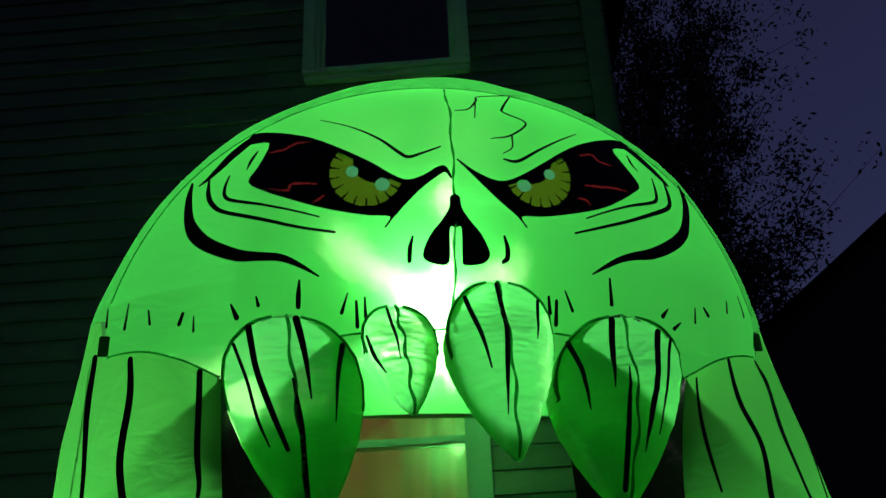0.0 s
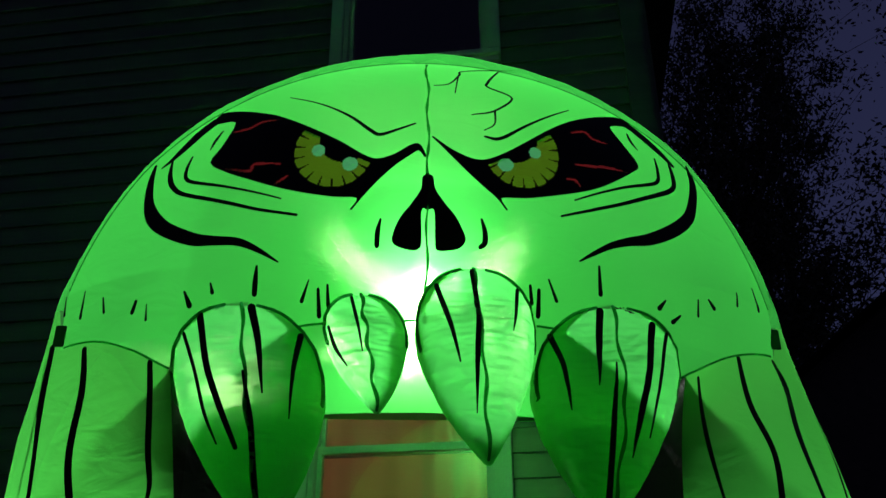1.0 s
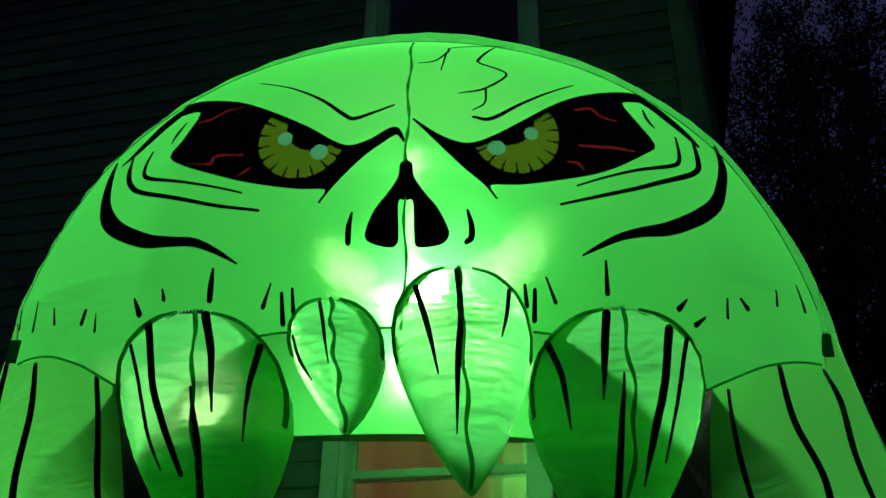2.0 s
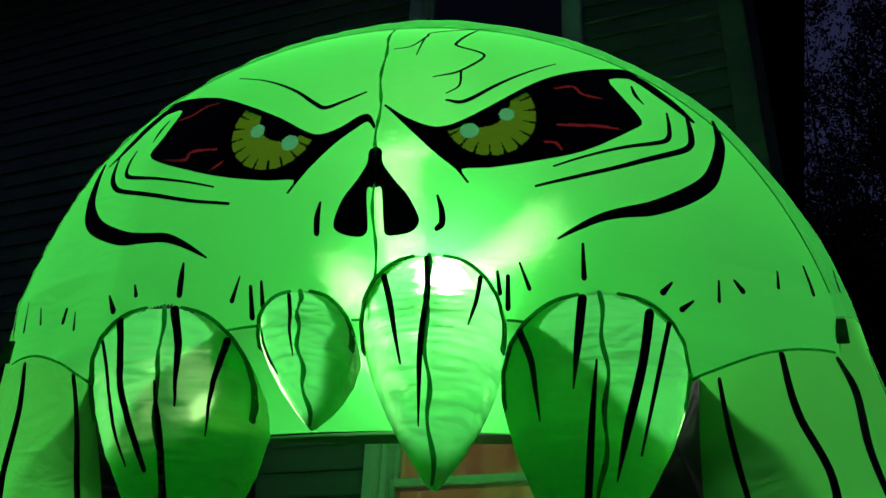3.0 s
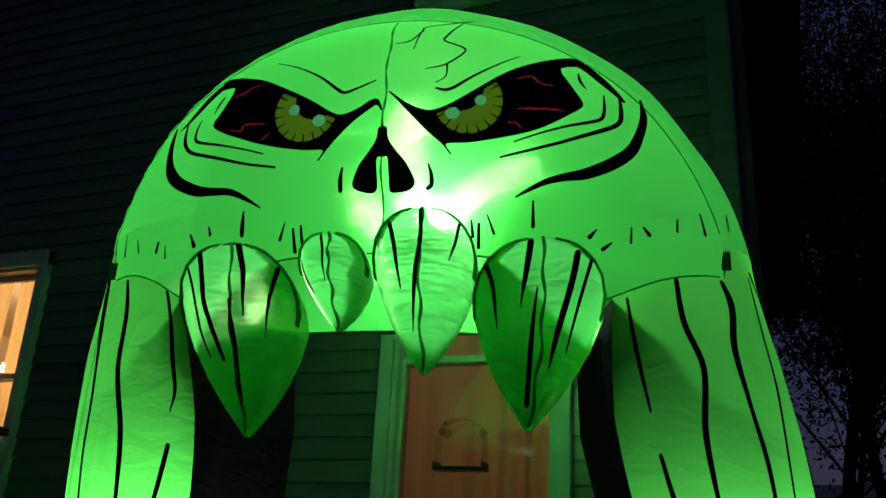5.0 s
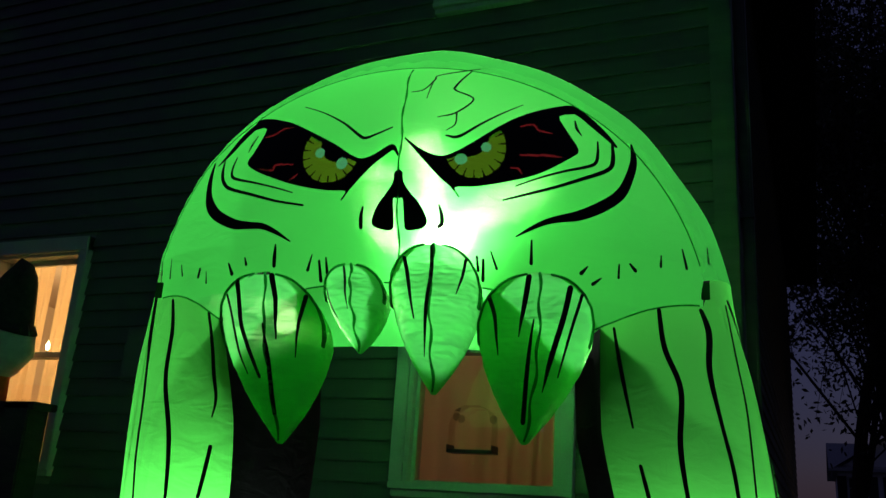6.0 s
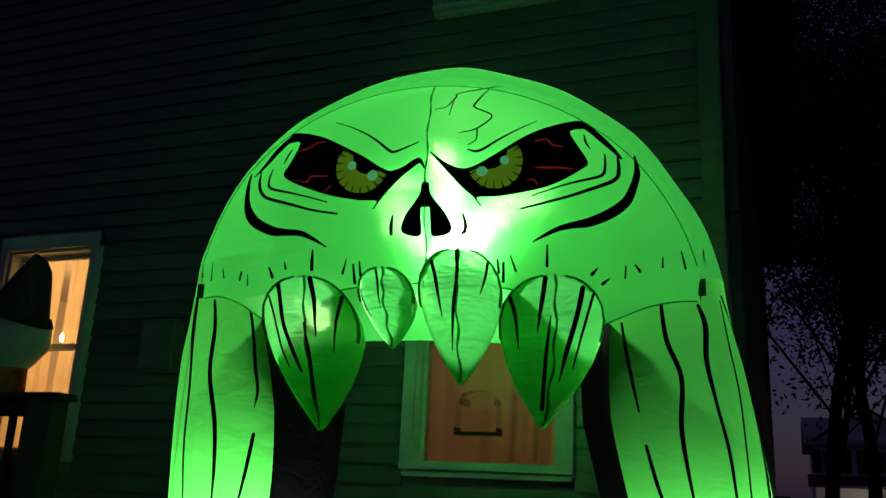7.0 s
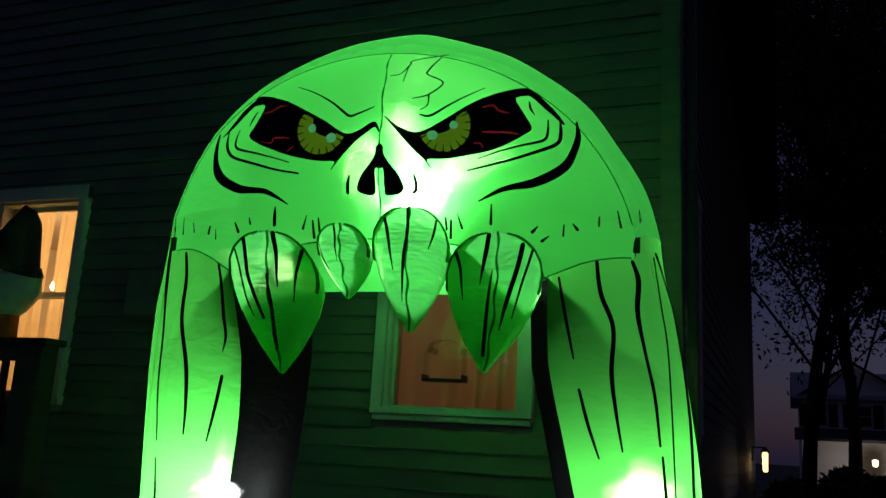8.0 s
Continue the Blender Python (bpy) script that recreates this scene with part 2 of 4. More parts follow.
def wall_boxes(x0, x1, z0, z1, holes, y0, y1):
    """Boxes that fill a wall round its openings, column by column."""
    cuts = sorted({x0, x1, *[v for h in holes for v in h[:2]]})
    out = []
    for a, b in zip(cuts, cuts[1:]):
        inside = sorted((h[2], h[3]) for h in holes if h[0] <= a and h[1] >= b)
        z = z0
        for lo, hi in [*inside, (z1, z1)]:
            if lo > z:
                out.append(((a, y0, z), (b, y1, lo)))
            z = hi
    return out


wall_south = mesh_object("wall_south", boxes(*wall_boxes(-7.0, CORNER, 0.0, 6.4, OPENINGS, WALL + 0.02, WALL + 0.17)), WALLBOARD)
tagged(wall_south, "grey-green vinyl lap siding wall in the dark", "house wall", kind="structure")

SIDE_HOLE = (4.45, 5.25, 1.63, 3.20)
wall_east = mesh_object("wall_east", boxes(*[((CORNER - 0.15, lo[0], lo[2]), (CORNER - 0.012, hi[0], hi[2])) for lo, hi in wall_boxes(WALL + 0.17, 17.0, 0.0, 6.4, [SIDE_HOLE], 0, 1)]), WALLBOARD)
tagged(wall_east, "side wall of the house with lap siding", "house wall", kind="structure")
rest = mesh_object("wall_back", boxes(((-7.0, 16.85, 0), (CORNER - 0.15, 17.0, 6.4)), ((-7.15, WALL + 0.02, 0), (-7.0, 17.0, 6.4))), WALLBOARD)
tagged(rest, "plain back wall of the house", "house wall", kind="structure")
roof = mesh_object("roof", sheet([[(-7.6, 3.6, 6.3), (1.3, 3.6, 6.3)], [(-7.6, 10.5, 10.4), (1.3, 10.5, 10.4)], [(-7.6, 17.4, 6.3), (1.3, 17.4, 6.3)], [(-7.6, 17.4, 6.2), (1.3, 17.4, 6.2)], [(-7.6, 3.6, 6.2), (1.3, 3.6, 6.2)], [(-7.6, 3.6, 6.3), (1.3, 3.6, 6.3)]]), ROOFING)
tagged(roof, "dark shingle gable roof", "roof", kind="structure")
corner_board = mesh_object("trim_corner", boxes(((CORNER - 0.09, WALL - 0.03, 0.3), (CORNER + 0.025, WALL + 0.02, 6.3)), ((CORNER - 0.012, WALL + 0.02, 0.3), (CORNER + 0.025, WALL + 0.10, 6.3)), bevel=0.004), SIDING)
tagged(corner_board, "vertical vinyl corner board of the house", "corner trim", kind="structure")

# rooms behind the windows
for n, (x0, x1, z0, z1) in enumerate([(-2.2, 0.58, 0.9, 3.45), (-6.6, -2.3, 0.9, 3.45), (-6.6, 0.58, 3.6, 6.2)]):
    y0, y1 = WALL + 0.17, 8.2
    walls = boxes(((x0 - 0.05, y1, z0), (x1 + 0.03, y1 + 0.1, z1)), ((x0 - 0.08, y0, z0), (x0, y1, z1)))
    tagged(mesh_object("wall_room", walls, PLASTER), "plain cream plaster wall of an inner room", "room wall", kind="structure")
    tagged(mesh_object("floor", boxes(((x0 - 0.08, y0, z0 - 0.1), (x1 + 0.03, y1, z0))), FLOORWOOD), "oak floor of an inner room", "floor", kind="structure")
    tagged(mesh_object("ceiling", boxes(((x0 - 0.08, y0, z1), (x1 + 0.03, y1, z1 + 0.1))), PLASTER), "plain ceiling of an inner room", "ceiling", kind="structure")


def window(name, x0, x1, z0, z1, label, m, cover=None):
    """A double-hung window with casing, frame, two sashes and panes, in its own axes: x along the wall, y inwards."""
    ob = tagged(new(name), label, "window", kind="structure")
    ob.matrix_basis = m
    part("casing", boxes(((x0, -0.045, z0 + 0.05), (x0 + 0.072, 0.02, z1)), ((x1 - 0.072, -0.045, z0 + 0.05), (x1, 0.02, z1)), ((x0, -0.048, z1 - 0.10), (x1, 0.02, z1 + 0.003)), bevel=0.005), TRIM, ob)
    part("sill", boxes(((x0, -0.05, z0 + 0.012), (x1, 0.06, z0 + 0.05)), ((x0 + 0.01, -0.03, z0 - 0.025), (x1 - 0.01, 0.02, z0 + 0.010)), bevel=0.004), TRIM, ob)
    a, b, lo, hi = x0 + 0.072, x1 - 0.072, z0 + 0.035, z1 - 0.10
    part("window_frame", boxes(((a, -0.02, lo), (a + 0.025, 0.15, hi)), ((b - 0.025, -0.02, lo), (b, 0.15, hi)), ((a, -0.02, hi - 0.02), (b, 0.15, hi)), ((a, 0.0, lo - 0.02), (b, 0.15, lo + 0.012)), bevel=0.003), TRIM, ob)
    mid = (lo + hi) / 2 + 0.01
    for y, s0, s1 in ((0.03, lo + 0.012, mid + 0.02), (0.07, mid - 0.02, hi - 0.02)):
        sash = part("sash", boxes(((a + 0.025, y, s0), (a + 0.045, y + 0.035, s1)), ((b - 0.045, y, s0), (b - 0.025, y + 0.035, s1)), ((a + 0.045, y, s0), (b - 0.045, y + 0.035, s0 + 0.0156)), ((a + 0.045, y, s1 - 0.035), (b - 0.045, y + 0.035, s1)), bevel=0.003), TRIM, ob)
        pane = part("pane", sheet([[(a + 0.04, y + 0.016, s0 + 0.015), (b - 0.04, y + 0.016, s0 + 0.015)], [(a + 0.04, y + 0.016, s1 - 0.02), (b - 0.04, y + 0.016, s1 - 0.02)]]), PANE, sash, "clear window glass")
        pane.visible_shadow = False
    return ob


AT_WALL = pose(0, WALL, 0)
window("window_1", *OPENINGS[0], "white double-hung window with drawn tan curtains", AT_WALL)
window("window_2", *OPENINGS[1], "white double-hung window glowing with warm light", AT_WALL)
window("window_3", *OPENINGS[2], "dark upstairs double-hung window with white casing", AT_WALL)
window("window_4", SIDE_HOLE[0], SIDE_HOLE[1], SIDE_HOLE[2], SIDE_HOLE[3], "side window with drawn tan curtain", pose(CORNER - 0.015, 0, 0, 0, 0, 90))


def curtain(x0, x1, z0, z1, y, mat, folds, depth, label, m=None):
    rows = []
    for k in range(15):
        v = k / 14
        row = []
        for n in range(folds * 10 + 1):
            u = n / (folds * 10)
            sway = depth * (0.75 + 0.25 * math.sin(7 * u + 2)) * math.sin(2 * math.pi * folds * (u + 0.025 * math.sin(9 * u)) + 0.5 * v)
            row.append((x0 + (x1 - x0) * u + 0.01 * math.sin(5 * v + 9 * u), y + sway * (0.55 + 0.45 * v), z1 + (z0 - z1) * v))
        rows.append(row)
    ob = mesh_object("curtain", sheet(rows), mat, smooth=True)
    ob.matrix_basis = m or pose(0, WALL, 0)
    return tagged(ob, label, "curtain")


curtain(-1.25, 0.12, 1.45, 3.22, 0.30, CURTAIN, 8, 0.045, "tan curtain hanging in soft folds behind glass")
curtain(-4.36, -3.98, 1.45, 3.22, 0.26, SHEER, 4, 0.03, "cream curtain glowing from a lamp behind it")
curtain(-3.93, -3.36, 1.45, 3.22, 0.27, SHEER, 5, 0.03, "cream curtain gathered at the window side")
curtain(4.40, 5.30, 1.45, 3.22, 0.22, CURTAIN, 5, 0.03, "tan curtain behind the side window", pose(CORNER - 0.015, 0, 0, 0, 0, 90))
lamp("room_lamp", (-0.9, 6.3, 2.9), ROOM_WATTS, 0.12, (1.0, 0.62, 0.34))
lamp("room_lamp", (-4.3, 5.6, 2.9), ROOM_WATTS * 4.6, 0.12, (1.0, 0.66, 0.32))

# electric candle behind the left window's meeting rail
candle = thing("window_candle", (-3.80, WALL + 0.16, 2.40), "small electric window candle with a warm bulb", "candle lamp")
part("bulb", tube([(0, 0, 0.06), (0, 0, 0.075), (0, 0, 0.10), (0, 0, 0.125)], [0.006, 0.013, 0.012, 0.001]), CANDLE, candle, "glowing warm bulb", True)
part("stem", tube([(0, 0, 0.0), (0, 0, 0.06)], [0.009, 0.009]), TRIM, candle)

# ---- inflatable archway ----
ARCH = pose(-0.055, 1.98, 0, 0, 0, 12.5)
arch = tagged(new("inflatable_archway"), "green skull-shaped inflatable archway lit from inside, standing on grass", "inflatable archway")
arch.matrix_basis = ARCH

LOW_X = [-1.0, -0.90, -0.78, -0.68, -0.575, -0.50, -0.40, -0.27, 0.0, 0.27, 0.45, 0.54, 0.62, 0.75, 0.90, 1.0]
LOW_Z = [2.17, 2.19, 2.182, 2.145, 2.085, 2.055, 2.13, 2.19, 2.22, 2.195, 2.13, 2.065, 2.10, 2.165, 2.205, 2.21]


LOW_CURVE = np.array([p for p in smooth_path(list(zip(LOW_X, LOW_Z)), 8)]).T


def z_low(x):
    """The face's lower seam."""
    return float(np.interp(x, LOW_CURVE[0], LOW_CURVE[1]))


def z_seam(x):
    """The seam round the top of the face."""
    u = min(abs(x - 0.016) / 0.918, 1.0)
    return 2.15 + 0.788 * (1 - u**1.96) ** (1 / 1.96)


def y_face(x, z):
    """How far the face lies behind the tip of the brow."""
    q = math.hypot((x - 0.016) / 0.918, max(z - 2.15, 0) / 0.788)
    y = 0.2 * x * x + 0.13 * x**4 + 0.09 * max(0.35, 1 - 1.3 * x * x) * min(max(0.0, (q - 0.72) / 0.28), 1.2) ** 2
    y += 0.045 * min(max(0.0, (2.32 - z) / 0.15), 1.0) * min(max(0.0, (abs(x) - 0.45) / 0.25), 1.0)
    return y + 0.14 * (max(0.0, 2.52 - z) / 0.3) ** 1.5 * math.exp(-((x / 0.35) ** 2))


TEETH = [
    # top x, top z, tip x, tip y, tip z, half width left, right, bulge
    ((-0.425, 2.232), (-0.350, 0.17, 1.713), 0.170, 0.115),
    ((-0.157, 2.268), (-0.110, 0.12, 1.990), 0.096, 0.085),
    ((0.104, 2.330), (0.131, 0.08, 1.868), 0.141, 0.125),
    ((0.428, 2.242), (0.393, 0.13, 1.742), 0.172, 0.115),
]
PROFILE_S = [0, 0.02, 0.06, 0.12, 0.20, 0.30, 0.40, 0.55, 0.70, 0.82, 0.92, 0.98, 1.0]
PROFILE_W = [0.0, 0.34, 0.58, 0.79, 0.94, 1.0, 0.97, 0.83, 0.62, 0.41, 0.20, 0.07, 0.0]


def tooth_axis(tooth, s):
    """Centre of a fang's ring at a share of its length, and the ring's half width and its depths to the front and the rear."""
    (x0, z0), (x1, y1, z1), wide, deep = tooth
    g = float(np.interp(s, PROFILE_S, PROFILE_W))
    ytop = y_face(x0, z0)
    sunk = min(max((s - 0.06) / 0.34, 0.0), 1.0)
    sunk = sunk * sunk * (3 - 2 * sunk)
    front = 0.014 + (deep - 0.014) * sunk
    y = ytop + (y1 - ytop) * s + (deep - 0.03) * sunk * (1 - s) ** 0.7
    return x0 + (x1 - x0) * s, y, z0 + (z1 - z0) * s, wide * g, front * g, (0.04 + (0.20 if abs(x0) > 0.3 else 0.15) * sunk) * g


def tooth_span(tooth, z):
    """Centre and half width of a tooth at a height, or None."""
    (x0, z0), (x1, y1, z1), wide, deep = tooth
    s = (z0 - z) / (z0 - z1)
    if not 0 <= s <= 1:
        return None
    return x0 + (x1 - x0) * s, wide * float(np.interp(s, PROFILE_S, PROFILE_W))


def under_tooth(x, z, share):
    for tooth in TEETH:
        span = tooth_span(tooth, z)
        if span and abs(x - span[0]) < share * span[1]:
            return True
    return False


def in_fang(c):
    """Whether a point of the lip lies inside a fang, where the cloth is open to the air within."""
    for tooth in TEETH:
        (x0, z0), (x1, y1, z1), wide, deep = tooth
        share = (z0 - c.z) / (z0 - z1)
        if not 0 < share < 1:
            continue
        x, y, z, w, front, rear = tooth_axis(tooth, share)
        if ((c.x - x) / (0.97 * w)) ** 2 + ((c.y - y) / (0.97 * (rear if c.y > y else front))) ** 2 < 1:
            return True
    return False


def in_polygon(x, z, outline):
    odd = False
    for (ax, az), (bx, bz) in zip(outline, outline[1:] + outline[:1]):
        if (az > z) != (bz > z) and x < ax + (z - az) * (bx - ax) / (bz - az):
            odd = not odd
    return odd


def densify(outline, steps=5):
    closed = smooth_path(outline + outline[:1], steps)
    return [(float(p[0]), float(p[1])) for p in closed[:-1]]


EYE_LEFT = [(-0.544, 2.733), (-0.528, 2.771), (-0.473, 2.761), (-0.41, 2.736), (-0.372, 2.718), (-0.305, 2.679), (-0.22, 2.631), (-0.164, 2.593), (-0.126, 2.579), (-0.083, 2.594), (-0.049, 2.618), (-0.029, 2.624), (-0.018, 2.61), (-0.011, 2.588), (-0.027, 2.608), (-0.053, 2.591), (-0.096, 2.554), (-0.16, 2.481), (-0.185, 2.449), (-0.17, 2.478), (-0.227, 2.482), (-0.294, 2.493), (-0.362, 2.511), (-0.432, 2.538), (-0.49, 2.565), (-0.531, 2.599), (-0.507, 2.644), (-0.482, 2.724)]
EYE_RIGHT = [(0.006, 2.647), (0.054, 2.61), (0.101, 2.588), (0.136, 2.587), (0.178, 2.606), (0.237, 2.645), (0.329, 2.711), (0.396, 2.751), (0.468, 2.786), (0.514, 2.799), (0.537, 2.776), (0.472, 2.75), (0.499, 2.691), (0.533, 2.634), (0.514, 2.606), (0.45, 2.56), (0.387, 2.529), (0.3, 2.505), (0.229, 2.492), (0.169, 2.488), (0.184, 2.458), (0.161, 2.487), (0.12, 2.523), (0.067, 2.58), (0.026, 2.626)]


def behind_eye(x, z):
    """Well inside a printed eye."""
    return all(in_polygon(x + dx, z + dz, outline) for dx in (-0.008, 0.008) for dz in (-0.012, 0.012) for outline in [EYE_LEFT if x < 0 else EYE_RIGHT])


# face panel, open behind the teeth and the printed eyes
def face_panel():
    xs = [0.016 + 0.903 * math.sin(a) for a in np.linspace(-math.pi / 2, math.pi / 2, 341)]
    bm = bmesh.new()
    grid = []
    for x in xs:
        lo = z_low(x)
        hi = max(z_seam(x), lo + 0.004)
        grid.append([bm.verts.new((x, y_face(x, lo + (hi - lo) * v), lo + (hi - lo) * v)) for v in np.linspace(0, 1, 151)])
    for a, b in zip(grid, grid[1:]):
        for k in range(150):
            c = (a[k].co + b[k + 1].co) / 2
            if not under_tooth(c.x, c.z, 0.965) and not behind_eye(c.x, c.z):
                bm.faces.new((a[k], b[k], b[k + 1], a[k + 1]))
    return bm


face = part("face_panel", face_panel(), GREEN, arch, "bright green translucent nylon with printed black lines", True)


def solid_tree(rows, closed=False):
    bm = sheet(rows, closed)
    tree = BVHTree.FromBMesh(bm)
    return bm, tree


def face_depth(x, z):
    return y_face(x, z)


def depth_of(tree):
    def depth(x, z):
        hit = tree.ray_cast(Vector((x, -3, z)), Vector((0, 1, 0)))
        return hit[0].y if hit[0] else None
    return depth


def stroke(points, depth, parent, mat=INK, name="printed_line", lift=0.003, steps=7, ends=True):
    """A printed tapering line of (x, z, width) on a panel."""
    path = smooth_path(points, steps)
    on_cloth = [k for k, p in enumerate(path) if depth(p[0], p[1]) is not None]
    path = path[on_cloth[0]:on_cloth[-1] + 1] if len(on_cloth) > 2 else path
    if ends and len(path) > 2:
        head_way, tail_way = path[0][:2] - path[1][:2], path[-1][:2] - path[-2][:2]
        head_way, tail_way = (v / (np.linalg.norm(v) + 1e-9) for v in (head_way, tail_way))
        before = [np.array([*(path[0][:2] + head_way * path[0][2] * k), path[0][2] * w]) for k, w in ((0.5, 0.25), (0.35, 0.7))]
        after = [np.array([*(path[-1][:2] + tail_way * path[-1][2] * k), path[-1][2] * w]) for k, w in ((0.35, 0.7), (0.5, 0.25))]
        path = [*before, *path, *after]
    met = [y for y in (depth(p[0], p[1]) for p in path) if y is not None]
    rows, last = [], met[0] if met else 0.2
    for k, p in enumerate(path):
        ahead = np.array(path[min(k + 1, len(path) - 1)][:2]) - np.array(path[max(k - 1, 0)][:2])
        side = np.array([-ahead[1], ahead[0]]) / (np.linalg.norm(ahead) + 1e-9)
        row = []
        for s in (-0.5, -0.17, 0.17, 0.5):
            x, z = p[:2] + side * s * max(p[2], 0.0015)
            y = depth(x, z)
            last = last if y is None else y
            row.append((x, last - lift, z))
        rows.append(row)
    return part(name, sheet(rows), mat, parent, smooth=True)


def filled(outline, depth, parent, name, label="", lift=0.003, cell=0.006):
    """A printed shape, filled in fine cells and laid on a panel."""
    outline = densify(outline, 4)
    bm = bmesh.new()
    verts = [bm.verts.new((x, 0, z)) for x, z in outline]
    edges = [bm.edges.new((a, b)) for a, b in zip(verts, verts[1:] + verts[:1])]
    bmesh.ops.triangle_fill(bm, use_beauty=True, use_dissolve=False, edges=edges)
    for _ in range(4):
        long = [e for e in bm.edges if e.calc_length() > 0.03]
        if long:
            bmesh.ops.subdivide_edges(bm, edges=long, cuts=1)
            bmesh.ops.triangulate(bm, faces=bm.faces[:])
    for v in bm.verts:
        y = depth(v.co.x, v.co.z)
        v.co.y = (0.2 if y is None else y) - lift
    return part(name, bm, INK, parent, label, True)


def printed_eye(outline, iris, pupil, lights, radii, veins, parent, flip):
    """An eye printed in four inks on one patch of fine cells: socket, iris, highlights and veins."""
    smooth = densify(outline, 3)
    xs, zs = [p[0] for p in smooth], [p[1] for p in smooth]
    step = 0.0026
    nx, nz = int((max(xs) - min(xs)) / step) + 1, int((max(zs) - min(zs)) / step) + 1
    lines = [smooth_path(v, 24) for v in veins]
    bm = bmesh.new()
    cache = {}

    def vert(i, k):
        if (i, k) not in cache:
            x, z = min(xs) + i * step, min(zs) + k * step
            cache[i, k] = bm.verts.new((x, y_face(x, z) - 0.0025, z))
        return cache[i, k]

    for i in range(nx):
        for k in range(nz):
            x, z = min(xs) + (i + 0.5) * step, min(zs) + (k + 0.5) * step
            if not in_polygon(x, z, smooth):
                continue
            ink = 0
            dx, dz = (x - iris[0]) / radii[0], (z - iris[1]) / radii[1]
            angle = math.atan2(dz, dx)
            far = math.hypot(dx, dz)
            near = math.hypot(x - pupil[0], z - pupil[1])
            inner = in_polygon(x, z + 0.012, smooth)
            if far < 1 and near > pupil[2] and inner:
                tick = abs((angle * 9 / math.pi) % 1 - 0.5) < 0.055 * (far - 0.55) * 4 and far > 0.72
                ink = 0 if tick else 1
            if min(math.hypot(x - h[0], z - h[1]) - h[2] for h in lights) < 0:
                ink = 2
            if ink == 0 and far > 1.02 and any(math.hypot(x - p[0], z - p[1]) < p[2] / 2 for line in lines for p in line):
                ink = 3
            bm.faces.new((vert(i, k), vert(i + 1, k), vert(i + 1, k + 1), vert(i, k + 1))).material_index = ink
    border = [(p[0], p[1], 0.0045) for p in smooth + smooth[:1]]
    eye = part("printed_eye", bm, [INK, YELLOW, WHITE_NYLON, RED], parent, "black eye socket with a yellow iris and red veins", True)
    stroke(border, face_depth, eye, INK, "printed_outline", 0.0035, 1, False)
    return eye


printed_eye(EYE_LEFT, (-0.232, 2.603), (-0.206, 2.632, 0.060), [(-0.268, 2.606, 0.0165), (-0.191, 2.567, 0.019)], (0.094, 0.098),
            [[(-0.488, 2.688, 0.007), (-0.446, 2.691, 0.007), (-0.412, 2.708, 0.007), (-0.37, 2.71, 0.004)], [(-0.49, 2.571, 0.005), (-0.433, 2.559, 0.007), (-0.419, 2.577, 0.007), (-0.359, 2.574, 0.005)], [(-0.366, 2.519, 0.006), (-0.349, 2.531, 0.006), (-0.339, 2.539, 0.004)]], face, False)
printed_eye(EYE_RIGHT, (0.226, 2.617), (0.205, 2.646, 0.060), [(0.259, 2.619, 0.0155), (0.184, 2.578, 0.019)], (0.093, 0.100),
            [[(0.359, 2.694, 0.005), (0.395, 2.705, 0.007), (0.416, 2.686, 0.007), (0.454, 2.68, 0.004)], [(0.361, 2.599, 0.005), (0.408, 2.6, 0.007), (0.446, 2.603, 0.007), (0.499, 2.599, 0.004)], [(0.335, 2.554, 0.005), (0.357, 2.553, 0.007), (0.369, 2.536, 0.004)]], face, True)

filled([(-0.006, 2.543), (-0.018, 2.532), (-0.021, 2.502), (-0.041, 2.469), (-0.067, 2.437), (-0.083, 2.405), (-0.087, 2.381), (-0.071, 2.369), (-0.038, 2.363), (-0.022, 2.369), (-0.018, 2.386), (-0.02, 2.439), (-0.016, 2.455), (-0.005, 2.46)], face_depth, face, "printed_nostril")
filled([(-0.0055, 2.543), (0.008, 2.533), (0.012, 2.503), (0.035, 2.469), (0.06, 2.441), (0.078, 2.411), (0.086, 2.388), (0.072, 2.37), (0.042, 2.364), (0.018, 2.366), (0.014, 2.387), (0.012, 2.439), (0.008, 2.455), (-0.0045, 2.46)], face_depth, face, "printed_nostril")

# printed lines of the face: brows, lids, cheek lines, wrinkles and the crack
stroke([(-0.35, 2.788, 0.003), (-0.268, 2.748, 0.0043), (-0.195, 2.703, 0.0071), (-0.146, 2.663, 0.0098), (-0.122, 2.65, 0.0097), (-0.084, 2.663, 0.007), (-0.036, 2.684, 0.0042)], face_depth, face)
stroke([(0.135, 2.655, 0.0056), (0.173, 2.652, 0.0098), (0.239, 2.695, 0.0071), (0.361, 2.776, 0.003)], face_depth, face)
stroke([(-0.471, 2.753, 0.009), (-0.524, 2.752, 0.0242), (-0.571, 2.714, 0.0271), (-0.609, 2.67, 0.021), (-0.641, 2.635, 0.012), (-0.664, 2.617, 0.0045)], face_depth, face)
stroke([(0.476, 2.784, 0.0123), (0.533, 2.774, 0.0248), (0.584, 2.732, 0.0248), (0.62, 2.698, 0.0186), (0.648, 2.668, 0.0093)], face_depth, face)
stroke([(-0.514, 2.699, 0.0044), (-0.529, 2.67, 0.0088), (-0.539, 2.641, 0.0029)], face_depth, face)
stroke([(0.522, 2.74, 0.0046), (0.528, 2.711, 0.0091), (0.543, 2.687, 0.003)], face_depth, face)
stroke([(-0.584, 2.63, 0.0044), (-0.593, 2.596, 0.0087), (-0.591, 2.565, 0.0101), (-0.566, 2.546, 0.01), (-0.485, 2.521, 0.007), (-0.415, 2.5, 0.0055), (-0.35, 2.479, 0.0041)], face_depth, face)
